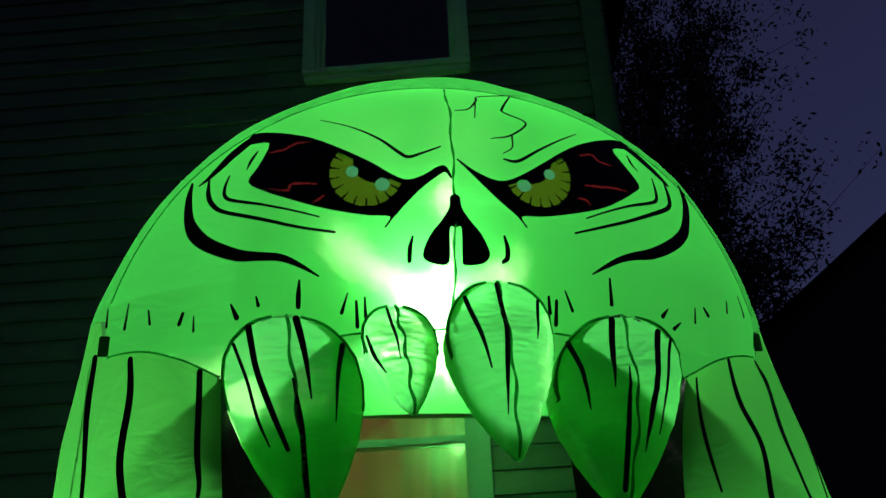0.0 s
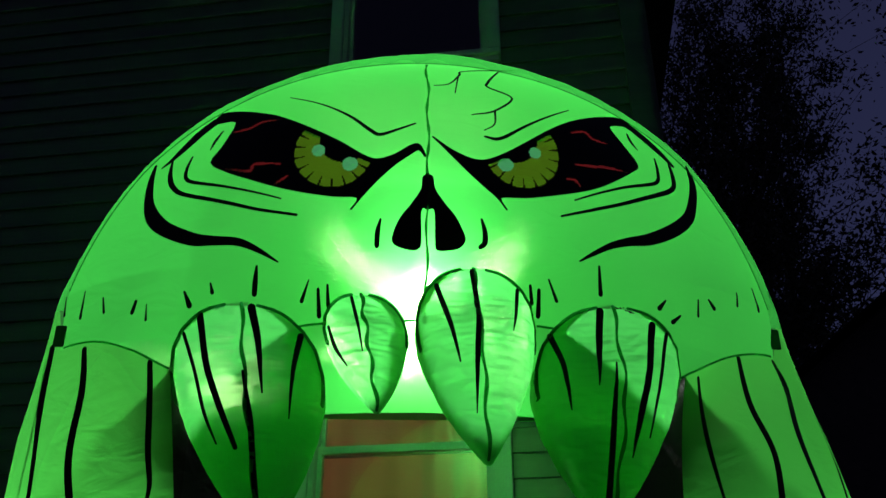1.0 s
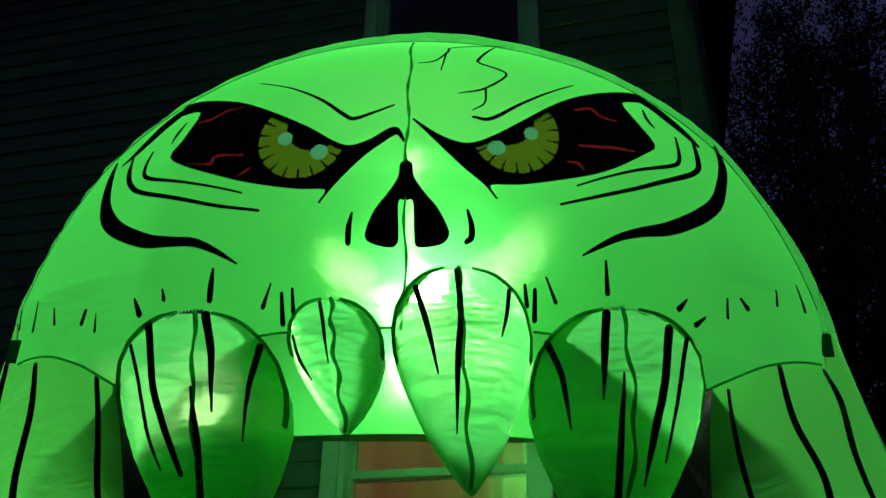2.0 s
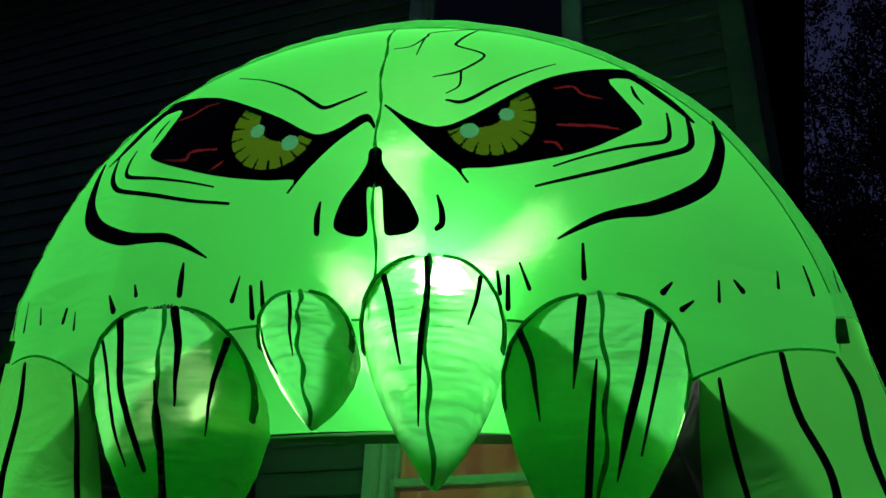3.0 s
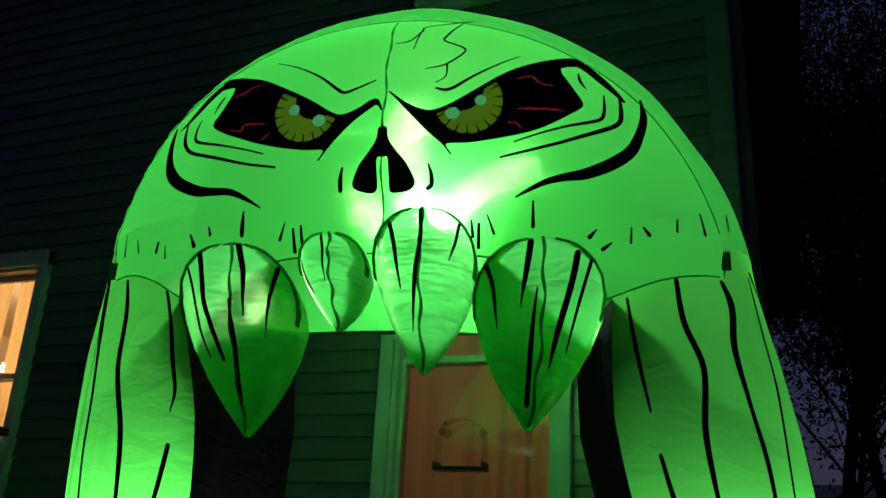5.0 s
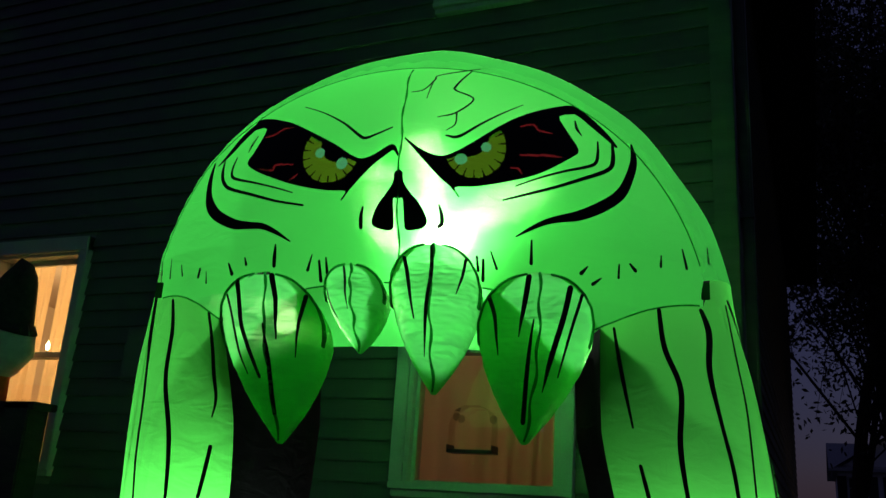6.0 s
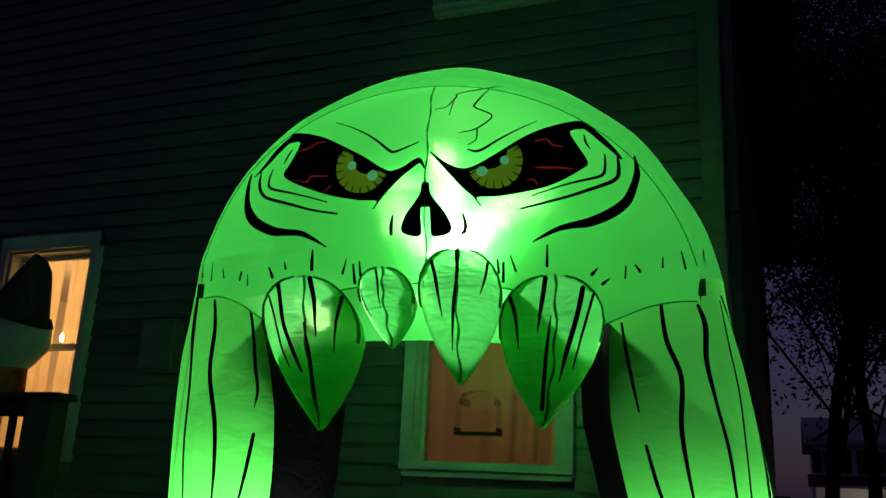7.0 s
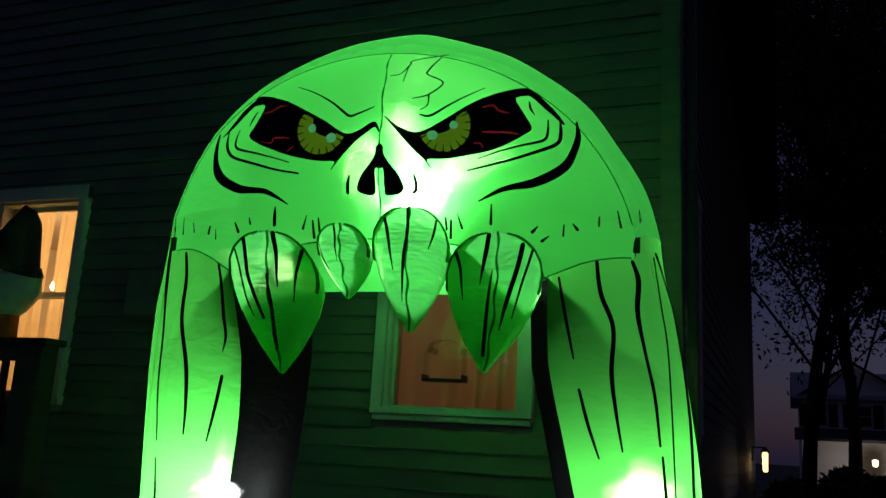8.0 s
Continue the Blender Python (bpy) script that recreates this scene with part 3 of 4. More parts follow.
stroke([(0.592, 2.674, 0.0046), (0.593, 2.632, 0.009), (0.587, 2.598, 0.0104), (0.561, 2.579, 0.0103), (0.479, 2.55, 0.0072), (0.416, 2.525, 0.0056), (0.352, 2.497, 0.0042)], face_depth, face)
stroke([(-0.638, 2.636, 0.0045), (-0.636, 2.581, 0.0132), (-0.62, 2.542, 0.013), (-0.583, 2.513, 0.0114), (-0.481, 2.478, 0.0097), (-0.398, 2.453, 0.0081), (-0.311, 2.437, 0.0067)], face_depth, face)
stroke([(0.636, 2.677, 0.0077), (0.639, 2.623, 0.0137), (0.631, 2.588, 0.0135), (0.591, 2.558, 0.0133), (0.49, 2.51, 0.01), (0.398, 2.477, 0.0083), (0.316, 2.452, 0.0055)], face_depth, face)
stroke([(-0.684, 2.629, 0.0076), (-0.688, 2.579, 0.0179), (-0.682, 2.515, 0.0264), (-0.661, 2.464, 0.0374), (-0.621, 2.424, 0.0366), (-0.554, 2.39, 0.0331), (-0.499, 2.381, 0.0245), (-0.445, 2.375, 0.0202), (-0.398, 2.355, 0.0134), (-0.348, 2.326, 0.004)], face_depth, face)
stroke([(0.695, 2.686, 0.0063), (0.702, 2.623, 0.0217), (0.684, 2.552, 0.0273), (0.659, 2.501, 0.0327), (0.608, 2.455, 0.0348), (0.541, 2.419, 0.0312), (0.48, 2.403, 0.0223), (0.436, 2.388, 0.0165), (0.392, 2.365, 0.0109), (0.357, 2.345, 0.0041)], face_depth, face)
stroke([(-0.115, 2.428, 0.0053), (-0.121, 2.4, 0.012), (-0.122, 2.371, 0.012)], face_depth, face)
stroke([(0.123, 2.434, 0.0054), (0.131, 2.406, 0.012), (0.131, 2.382, 0.0134), (0.121, 2.373, 0.0107)], face_depth, face)
stroke([(-0.395, 2.315, 0.0053), (-0.396, 2.282, 0.0119), (-0.396, 2.25, 0.0119)], face_depth, face)
stroke([(-0.498, 2.277, 0.004), (-0.492, 2.255, 0.0093)], face_depth, face)
stroke([(-0.558, 2.262, 0.0054), (-0.543, 2.229, 0.0134)], face_depth, face)
stroke([(-0.677, 2.256, 0.0083), (-0.685, 2.233, 0.0111)], face_depth, face)
stroke([(-0.649, 2.245, 0.0027), (-0.648, 2.21, 0.0068)], face_depth, face)
stroke([(-0.767, 2.281, 0.0043), (-0.762, 2.247, 0.0071)], face_depth, face)
stroke([(-0.823, 2.311, 0.003), (-0.831, 2.251, 0.0088)], face_depth, face)
stroke([(-0.884, 2.316, 0.003), (-0.885, 2.272, 0.0076)], face_depth, face)
stroke([(-0.276, 2.288, 0.0027), (-0.29, 2.241, 0.0093)], face_depth, face)
stroke([(-0.254, 2.27, 0.0066), (-0.25, 2.213, 0.0107)], face_depth, face)
stroke([(-0.233, 2.28, 0.0053), (-0.23, 2.236, 0.0093)], face_depth, face)
stroke([(0.403, 2.334, 0.0054), (0.403, 2.267, 0.0108)], face_depth, face)
stroke([(0.567, 2.267, 0.0042), (0.549, 2.246, 0.0124)], face_depth, face)
stroke([(0.606, 2.237, 0.0042), (0.583, 2.218, 0.0111)], face_depth, face)
stroke([(0.659, 2.283, 0.0043), (0.657, 2.245, 0.0071)], face_depth, face)
stroke([(0.691, 2.289, 0.0058), (0.706, 2.273, 0.0116)], face_depth, face)
stroke([(0.784, 2.329, 0.0045), (0.783, 2.297, 0.0075)], face_depth, face)
stroke([(0.851, 2.366, 0.0047), (0.864, 2.309, 0.0093)], face_depth, face)
stroke([(0.935, 2.397, 0.0033), (0.936, 2.347, 0.0065)], face_depth, face)
stroke([(0.239, 2.288, 0.0067), (0.243, 2.249, 0.0094)], face_depth, face)
stroke([(0.259, 2.278, 0.0081), (0.258, 2.221, 0.0108)], face_depth, face)
stroke([(0.282, 2.301, 0.004), (0.3, 2.252, 0.0081)], face_depth, face)
stroke([(0.012, 2.812, 0.0029), (0.051, 2.823, 0.0044), (0.079, 2.868, 0.006), (0.087, 2.89, 0.0046), (0.173, 2.921, 0.0062), (0.233, 2.943, 0.0032)], face_depth, face)
stroke([(0.076, 2.864, 0.0045), (0.064, 2.787, 0.0029)], face_depth, face)
stroke([(0.188, 2.916, 0.0047), (0.151, 2.842, 0.0075), (0.152, 2.82, 0.0059), (0.21, 2.786, 0.0059), (0.162, 2.734, 0.0057), (0.104, 2.717, 0.0028)], face_depth, face)
stroke([(0.163, 2.731, 0.0057), (0.16, 2.693, 0.0042), (0.134, 2.673, 0.0028)], face_depth, face)

# seams of the face
stroke([(-0.005 + 0.003 * math.sin(41 * z), z, 0.006 + 0.002 * math.sin(97 * z)) for z in np.linspace(2.922, 2.225, 34)], face_depth, face, SEAM, "seam", 0.004)
ring = [(x, z_seam(x) - 0.004, 0.005) for x in (0.016 + 0.893 * math.sin(a) for a in np.linspace(-1.5, 1.5, 40))]
stroke(ring, face_depth, face, SEAM, "seam", 0.005, 2)
low_seam = []
for x in np.linspace(-0.875, 0.905, 240):
    if under_tooth(x, z_low(x), 1.0):
        if len(low_seam) > 3:
            stroke(low_seam, face_depth, face, SEAM, "seam", 0.004, 2)
        low_seam = []
    else:
        low_seam.append((x, z_low(x) + 0.002, 0.005))
stroke(low_seam, face_depth, face, SEAM, "seam", 0.004, 2)

# rim: from the face seam over the crown to the back, and the back panel
BACK = 1.02


def rim_rows():
    rows = []
    for x in (0.016 + 0.903 * math.sin(a) for a in np.linspace(-math.pi / 2, math.pi / 2, 121)):
        z = max(z_seam(x), z_low(x) + 0.004)
        ang = math.atan2((z - 2.15) / 0.788, (x - 0.016) / 0.918)
        wob = 0.004 * math.sin(9 * ang) + 0.004 * math.sin(17 * ang + 1)
        flat = math.cos(ang)
        ox, oz, oy = 0.035 + (1.02 * max(flat, 0.0) ** 1.1 - 1.03 * max(-flat, 0.0) ** 1.16) * (1 + wob), 2.15 + (1.03 + wob) * math.sin(ang), 0.61
        sy = y_face(x, z)
        row = []
        for k in range(11):
            a = k / 10 * math.pi / 2
            puff = 0.010 * math.sin(ang * 61 + 3 * math.sin(ang * 7)) * math.exp(-0.7 * k) * (k > 0)
            rise = math.sin(a) ** 1.45
            row.append((x + (ox - x) * rise, sy + (oy - sy) * (1 - math.cos(a)) + puff, z + (oz - z) * rise))
        for k in range(1, 9):
            a = k / 8 * math.pi / 2
            row.append((ox + (x - ox) * (1 - math.cos(a)), oy + (BACK - oy) * math.sin(a), oz + (z - 0.02 - oz) * (1 - math.cos(a))))
        rows.append(row)
    return rows


band = rim_rows()
rim = part("rim", sheet([row[:13] for row in band]), GREEN, arch, "puckered green nylon band over the crown", True)
# unseen rear half, black to keep the bulbs' light off the upper wall
part("rear_band", sheet([row[12:] for row in band]), BLACK_NYLON, arch, "black nylon rear of the head", True)
back_rows = []
for x in (0.02 + 0.9 * math.sin(a) for a in np.linspace(-math.pi / 2, math.pi / 2, 61)):
    lo, hi = 2.22, max(z_seam(x), 2.23)
    back_rows.append([(x, BACK + 0.02 * math.sin(math.pi * v), lo + (hi - lo) * v) for v in np.linspace(0, 1, 21)])
part("back_panel", sheet(back_rows), GREEN, arch, smooth=True)

# lip under the face, and the roof of the mouth
def lip_point(x, v):
    """The lip, from the face's lower seam at v = 0 to its free edge at v = 1."""
    z0 = z_low(x)
    fade = min(1.0, max(0.0, min(x + 0.575, 0.555 - x)) / 0.22) ** 0.8
    edge = z0 + (2.045 + 0.02 * math.cos(3 * x) - z0) * fade
    y0, y1 = y_face(x, z0), 0.37 + 0.05 * abs(x)
    return (x, y0 + (y1 - y0) * v + 0.02 * math.sin(math.pi * v), z0 + (edge - z0) * v**1.3)


def lip_height(x, y):
    x = min(max(x, -0.57), 0.55)
    y0, y1 = lip_point(x, 0)[1], lip_point(x, 1)[1]
    return lip_point(x, min(max((y - y0) / (y1 - y0), 0.0), 1.0))[2]


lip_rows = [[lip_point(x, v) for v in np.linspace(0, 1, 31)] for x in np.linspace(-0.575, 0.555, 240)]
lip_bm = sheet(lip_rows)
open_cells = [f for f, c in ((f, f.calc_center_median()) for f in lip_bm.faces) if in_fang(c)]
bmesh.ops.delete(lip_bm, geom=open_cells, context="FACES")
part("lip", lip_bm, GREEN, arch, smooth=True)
part("mouth_roof", sheet([[(x, y, 2.045 + 0.02 * math.cos(3 * x) + (y - 0.37) * 0.30) for y in (0.37 + 0.05 * abs(x), 0.6, BACK)] for x in np.linspace(-0.6, 0.66, 40)]), BLACK_NYLON, arch, "black nylon lining", True)


# teeth
def tooth_rows(tooth):
    rows = []
    for s in [*np.linspace(0, 0.2, 22), *np.linspace(0.21, 1.0, 80)]:
        x, y, z, w, front, rear = tooth_axis(tooth, s)
        g = w / tooth[2]
        row = []
        for k in range(72):
            a = 2 * math.pi * k / 72
            ridge = -0.006 * g * math.exp(-(((a - math.pi) / 0.10) ** 2))
            near = math.exp(-(((a - math.pi) / 0.8) ** 2))
            fold = abs(noise.noise(Vector((x * 31 + math.sin(a) * 2.2, 2.0 * math.cos(a), z * 30 + math.sin(a) * 2))))
            pucker = abs(noise.noise(Vector((tooth[0][0] * 17, math.sin(a) * 1.5 + 7, z * 75))))
            crumple = g * (0.004 * (0.25 - fold) + 0.007 * near * (0.25 - pucker))
            reach = front if math.cos(a) < 0 else rear
            row.append((x + (w + crumple) * math.sin(a), y + (reach + crumple) * math.copysign(abs(math.cos(a)) ** 0.85, math.cos(a)) + ridge, z))
        rows.append(row)
    return rows


TOOTH_LABELS = ["long green fang with printed black stripes", "short green fang with printed black stripes", "broad green middle fang with printed stripes", "long green fang with a folded tip"]
tooth_parts, tooth_depths = [], []
for tooth, label in zip(TEETH, TOOTH_LABELS):
    bm, tree = solid_tree(tooth_rows(tooth), True)
    depth = depth_of(tree)
    inside = []
    for f in bm.faces:
        c = f.calc_center_median()
        if c.z > lip_height(c.x, c.y) - 0.004:
            x, y, z, w, front, rear = tooth_axis(tooth, (tooth[0][1] - c.z) / (tooth[0][1] - tooth[1][2]))
            if c.y > y - 0.004 and (abs(c.x - x) < 0.85 * w or c.y > y_face(c.x, max(c.z, z_low(c.x))) + 0.002):
                inside.append(f)
    bmesh.ops.delete(bm, geom=inside, context="FACES")
    ob = part("fang", bm, TOOTH, arch, label, True)
    tooth_parts.append(ob)
    tooth_depths.append(depth)
    (x0, z0), (x1, y1, z1), wide, deep = tooth
    sway = 0.02 if x0 > 0.3 else 0.0
    stroke([(x0 + (x1 - x0) * s + 0.004 * math.sin(23 * s) + sway * math.sin(math.pi * s), z0 + (z1 - z0) * s, 0.008 + 0.002 * math.sin(31 * s)) for s in np.linspace(0.01, 0.97, 22)], depth, ob, SEAM, "seam", 0.003, 3)
    for side in (-1, 1):
        edge = []
        for s in np.linspace(0.0, 0.42, 14):
            g = float(np.interp(s, PROFILE_S, PROFILE_W))
            edge.append((x0 + (x1 - x0) * s + side * wide * g * 0.985, z0 + (z1 - z0) * s, 0.008))
        stroke(edge, depth, ob, SEAM, "seam", 0.003, 2)

# printed stripes of the fangs
stroke([(-0.546, 2.159, 0.0079), (-0.51, 2.068, 0.0078), (-0.482, 1.98, 0.0077), (-0.452, 1.917, 0.0038)], tooth_depths[0], tooth_parts[0])
stroke([(-0.513, 2.2, 0.0159), (-0.489, 2.094, 0.0143), (-0.455, 2.005, 0.014), (-0.41, 1.908, 0.0101)], tooth_depths[0], tooth_parts[0])
stroke([(-0.4, 2.219, 0.0184), (-0.378, 2.135, 0.0142), (-0.359, 2.019, 0.0038)], tooth_depths[0], tooth_parts[0])
stroke([(-0.403, 2.063, 0.0051), (-0.382, 1.969, 0.0126), (-0.373, 1.896, 0.0125), (-0.362, 1.803, 0.0124)], tooth_depths[0], tooth_parts[0])
stroke([(-0.287, 2.157, 0.0142), (-0.297, 2.084, 0.0102), (-0.301, 1.97, 0.0025)], tooth_depths[0], tooth_parts[0])
stroke([(-0.228, 2.188, 0.0052), (-0.21, 2.138, 0.0077), (-0.181, 2.093, 0.0025)], tooth_depths[1], tooth_parts[1])
stroke([(-0.177, 2.256, 0.0079), (-0.162, 2.194, 0.0078), (-0.147, 2.12, 0.0026)], tooth_depths[1], tooth_parts[1])
stroke([(0.014, 2.294, 0.0119), (0.042, 2.198, 0.0117), (0.068, 2.087, 0.0038)], tooth_depths[2], tooth_parts[2])
stroke([(0.1, 2.334, 0.012), (0.11, 2.213, 0.0118), (0.105, 2.104, 0.0116), (0.104, 1.977, 0.0025)], tooth_depths[2], tooth_parts[2])
stroke([(0.208, 2.284, 0.0093), (0.2, 2.215, 0.0079), (0.189, 2.162, 0.0026)], tooth_depths[2], tooth_parts[2])
stroke([(0.28, 2.168, 0.0131), (0.301, 2.107, 0.0117), (0.31, 2.041, 0.0078), (0.316, 1.992, 0.0026)], tooth_depths[3], tooth_parts[3])
stroke([(0.4, 2.241, 0.0175), (0.387, 2.136, 0.0146), (0.376, 2.042, 0.0026)], tooth_depths[3], tooth_parts[3])
stroke([(0.418, 2.093, 0.004), (0.405, 1.978, 0.0117), (0.391, 1.807, 0.014)], tooth_depths[3], tooth_parts[3])
stroke([(0.526, 2.234, 0.0178), (0.5, 2.097, 0.016), (0.467, 1.979, 0.0144), (0.445, 1.891, 0.0026)], tooth_depths[3], tooth_parts[3])
stroke([(0.558, 2.195, 0.0096), (0.521, 2.058, 0.008), (0.488, 1.935, 0.0039)], tooth_depths[3], tooth_parts[3])


# legs
def leg(outer, inner, side):
    """A leg: rows from the seams of face and rim down to the ground; green in front, black inside the passage."""
    zs = [2.30, 2.2, 1.9, 1.65, 1.4, 1.2, 0.9, 0.5, 0.02]
    end = band[0] if side < 0 else band[-1]
    crest = [end[int(k)] for k in np.linspace(18, 10, 11)] + [end[k] for k in (8, 6, 4, 2)]
    front, dark = [], []
    for s in np.linspace(0, 1, 56) ** 1.3:
        z_mid = 2.2 * (1 - s) + 0.02 * s
        xo, xi = (float(np.interp(-z_mid, [-z for z in zs], v)) for v in (outer, inner))
        xt = float(np.interp(-2.1, [-z for z in zs], inner))
        seam = [(x, y_face(x, z_low(x)), z_low(x)) for x in np.linspace(end[0][0], xt, 16)]
        set_back = 0.075 if side < 0 else 0.01
        pts = [(xo * 0.93, 0.95), (xo * 0.975, 0.72), (xo, 0.47), (xo * 0.87 + xi * 0.13, 0.30 + set_back * 0.7), ((xo + xi) / 2, 0.235 + set_back), (xo * 0.15 + xi * 0.85, 0.26 + set_back), (xi, 0.34 + set_back * 0.7)]
        lean = (1 - s) ** 7
        fr = []
        for (x, y), (tx, ty, tz) in zip(smooth_path(pts, 5), crest + seam):
            fr.append((x + (tx - x) * lean, y + (ty - y) * lean, tz * (1 - s) + 0.02 * s))
        pts = [(xi, 0.34 + set_back * 0.7), (xi - side * 0.055, 0.50), (xi - side * 0.085, 0.78), (xi - side * 0.06, 0.95), ((xo + xi) / 2, 0.97), (xo * 0.93, 0.95)]
        dk = [(x, y, 2.13 * (1 - s) + 0.02 * s) for x, y in smooth_path(pts, 4)]
        dk[0], dk[-1] = fr[-1], fr[0]
        front.append(fr)
        dark.append(dk)
    return front, dark


LEGS = [([-0.965, -0.985, -1.018, -1.005, -0.985, -0.97, -0.95, -0.94, -0.94], [-0.585, -0.58, -0.56, -0.57, -0.59, -0.60, -0.60, -0.59, -0.58], -1),
        ([1.02, 1.04, 1.108, 1.142, 1.168, 1.18, 1.19, 1.19, 1.19], [0.60, 0.60, 0.615, 0.672, 0.722, 0.77, 0.83, 0.85, 0.85], 1)]
leg_parts, leg_depths = [], []
for outer, inner, side in LEGS:
    front, dark = leg(outer, inner, side)
    bm, tree = solid_tree(front)
    ob = part("leg", bm, LEG_GREEN, arch, "tall green inflated leg with printed black lines", True)
    part("leg_lining", sheet(dark), BLACK_NYLON, ob, "shiny black nylon inner side", True)
    leg_parts.append(ob)
    leg_depths.append(depth_of(tree))

# printed lines of the legs
stroke([(-0.910, 2.200, 0.014), (-0.915, 2.055, 0.0162), (-0.901, 1.872, 0.0115), (-0.899, 1.671, 0.0091), (-0.876, 1.454, 0.0068)], leg_depths[0], leg_parts[0])
stroke([(-0.811, 2.187, 0.0138), (-0.803, 2.081, 0.0183), (-0.814, 1.920, 0.0182), (-0.778, 1.742, 0.018), (-0.765, 1.589, 0.0135), (-0.763, 1.481, 0.0067)], leg_depths[0], leg_parts[0])
stroke([(-0.626, 2.109, 0.0157), (-0.630, 1.949, 0.0156), (-0.622, 1.859, 0.0111), (-0.634, 1.799, 0.0044)], leg_depths[0], leg_parts[0])
stroke([(-0.633, 1.705, 0.0133), (-0.650, 1.595, 0.0133), (-0.673, 1.460, 0.0067)], leg_depths[0], leg_parts[0])
stroke([(-0.872, 1.386, 0.0068), (-0.854, 1.240, 0.0114)], leg_depths[0], leg_parts[0])
stroke([(0.645, 2.097, 0.0083), (0.669, 1.973, 0.0124), (0.702, 1.821, 0.0062)], leg_depths[1], leg_parts[1])
stroke([(0.776, 2.188, 0.0126), (0.794, 2.059, 0.0166), (0.84, 1.937, 0.0165), (0.836, 1.776, 0.0164), (0.853, 1.639, 0.0123), (0.877, 1.506, 0.0061)], leg_depths[1], leg_parts[1])
stroke([(0.901, 2.219, 0.0126), (0.932, 2.125, 0.0209), (0.928, 2.002, 0.0187), (0.954, 1.861, 0.0124), (0.988, 1.704, 0.0124), (1.007, 1.532, 0.0082)], leg_depths[1], leg_parts[1])
stroke([(0.724, 1.712, 0.0103), (0.756, 1.596, 0.0123), (0.797, 1.478, 0.0061)], leg_depths[1], leg_parts[1])
stroke([(1.015, 1.494, 0.0082), (1.026, 1.36, 0.0123)], leg_depths[1], leg_parts[1])
stroke([(0.992, 2.224, 0.0064), (1.017, 2.035, 0.0064), (1.042, 1.831, 0.0063), (1.06, 1.359, 0.0063)], leg_depths[1], leg_parts[1])
stroke([(1.002, 2.245, 0.0107), (1.049, 2.119, 0.0107), (1.082, 1.995, 0.0127), (1.119, 1.675, 0.0147), (1.127, 1.364, 0.0126)], leg_depths[1], leg_parts[1])

# strap tabs and guy straps
for x, z, side in ((0.925, 2.262, 1), (-0.885, 2.225, -1)):
    y = y_face(min(max(x, -0.9), 0.93), 2.25) - 0.012
    tab = part("strap_tab", boxes(((x - 0.013, y - 0.002, z - 0.035), (x + 0.013, y + 0.003, z + 0.02)), bevel=0.002), WEBBING, arch, "dark webbing tab")
    part("guy_strap", sheet([[(x + side * 0.02 + side * 0.06 * u + dx, y + 0.06 + 0.03 * math.sin(math.pi * u), (z - 0.04) * (1 - u)) for dx in (-0.003, 0.003)] for u in np.linspace(0, 1, 20)]), WEBBING, tab)

# bulbs inside
for n, (place, watts) in enumerate([((0.022, 0.91, 2.625), HEAD_WATTS), ((-0.525, 0.64, 2.175), HEAD_WATTS * 0.03), ((-0.66, 0.58, 1.25), LEG_WATTS * 1.25), ((0.955, 0.49, 1.36), LEG_WATTS * 0.34)]):
    lamp("bulb_light", place, watts, 0.05, (1.0, 1.0, 0.96), arch)

# ---- porch, figure and small things on the house ----
porch = thing("porch", (0, 0, 0), "dark wooden porch with a railing beside the house", "porch")
part("deck", boxes(((-7.0, 3.45, 0.85), (-3.12, 4.0, 0.95)), ((-7.0, 3.45, 0.60), (-3.12, 3.5, 0.85)), bevel=0.006), DARKWOOD, porch)
part("post", boxes(((-3.40, 3.62, 0.0), (-3.19, 3.78, 2.03)), bevel=0.01), DARKWOOD, porch)
part("post", boxes(((-5.40, 3.62, 0.0), (-5.24, 3.78, 2.03)), bevel=0.01), DARKWOOD, porch)
part("handrail", boxes(((-7.0, 3.62, 1.985), (-3.15, 3.80, 2.03)), ((-7.0, 3.67, 1.885), (-3.40, 3.74, 1.985)), bevel=0.006), DARKWOOD, porch)
part("bottom_rail", boxes(((-7.0, 3.67, 1.05), (-3.40, 3.74, 1.12)), bevel=0.005), DARKWOOD, porch)
for k in range(18):
    x = -3.56 - 0.155 * k
    if not -5.42 < x < -5.2:
        part("baluster", boxes(((x - 0.02, 3.685, 1.12), (x + 0.02, 3.725, 1.885)), bevel=0.004), DARKWOOD, porch)


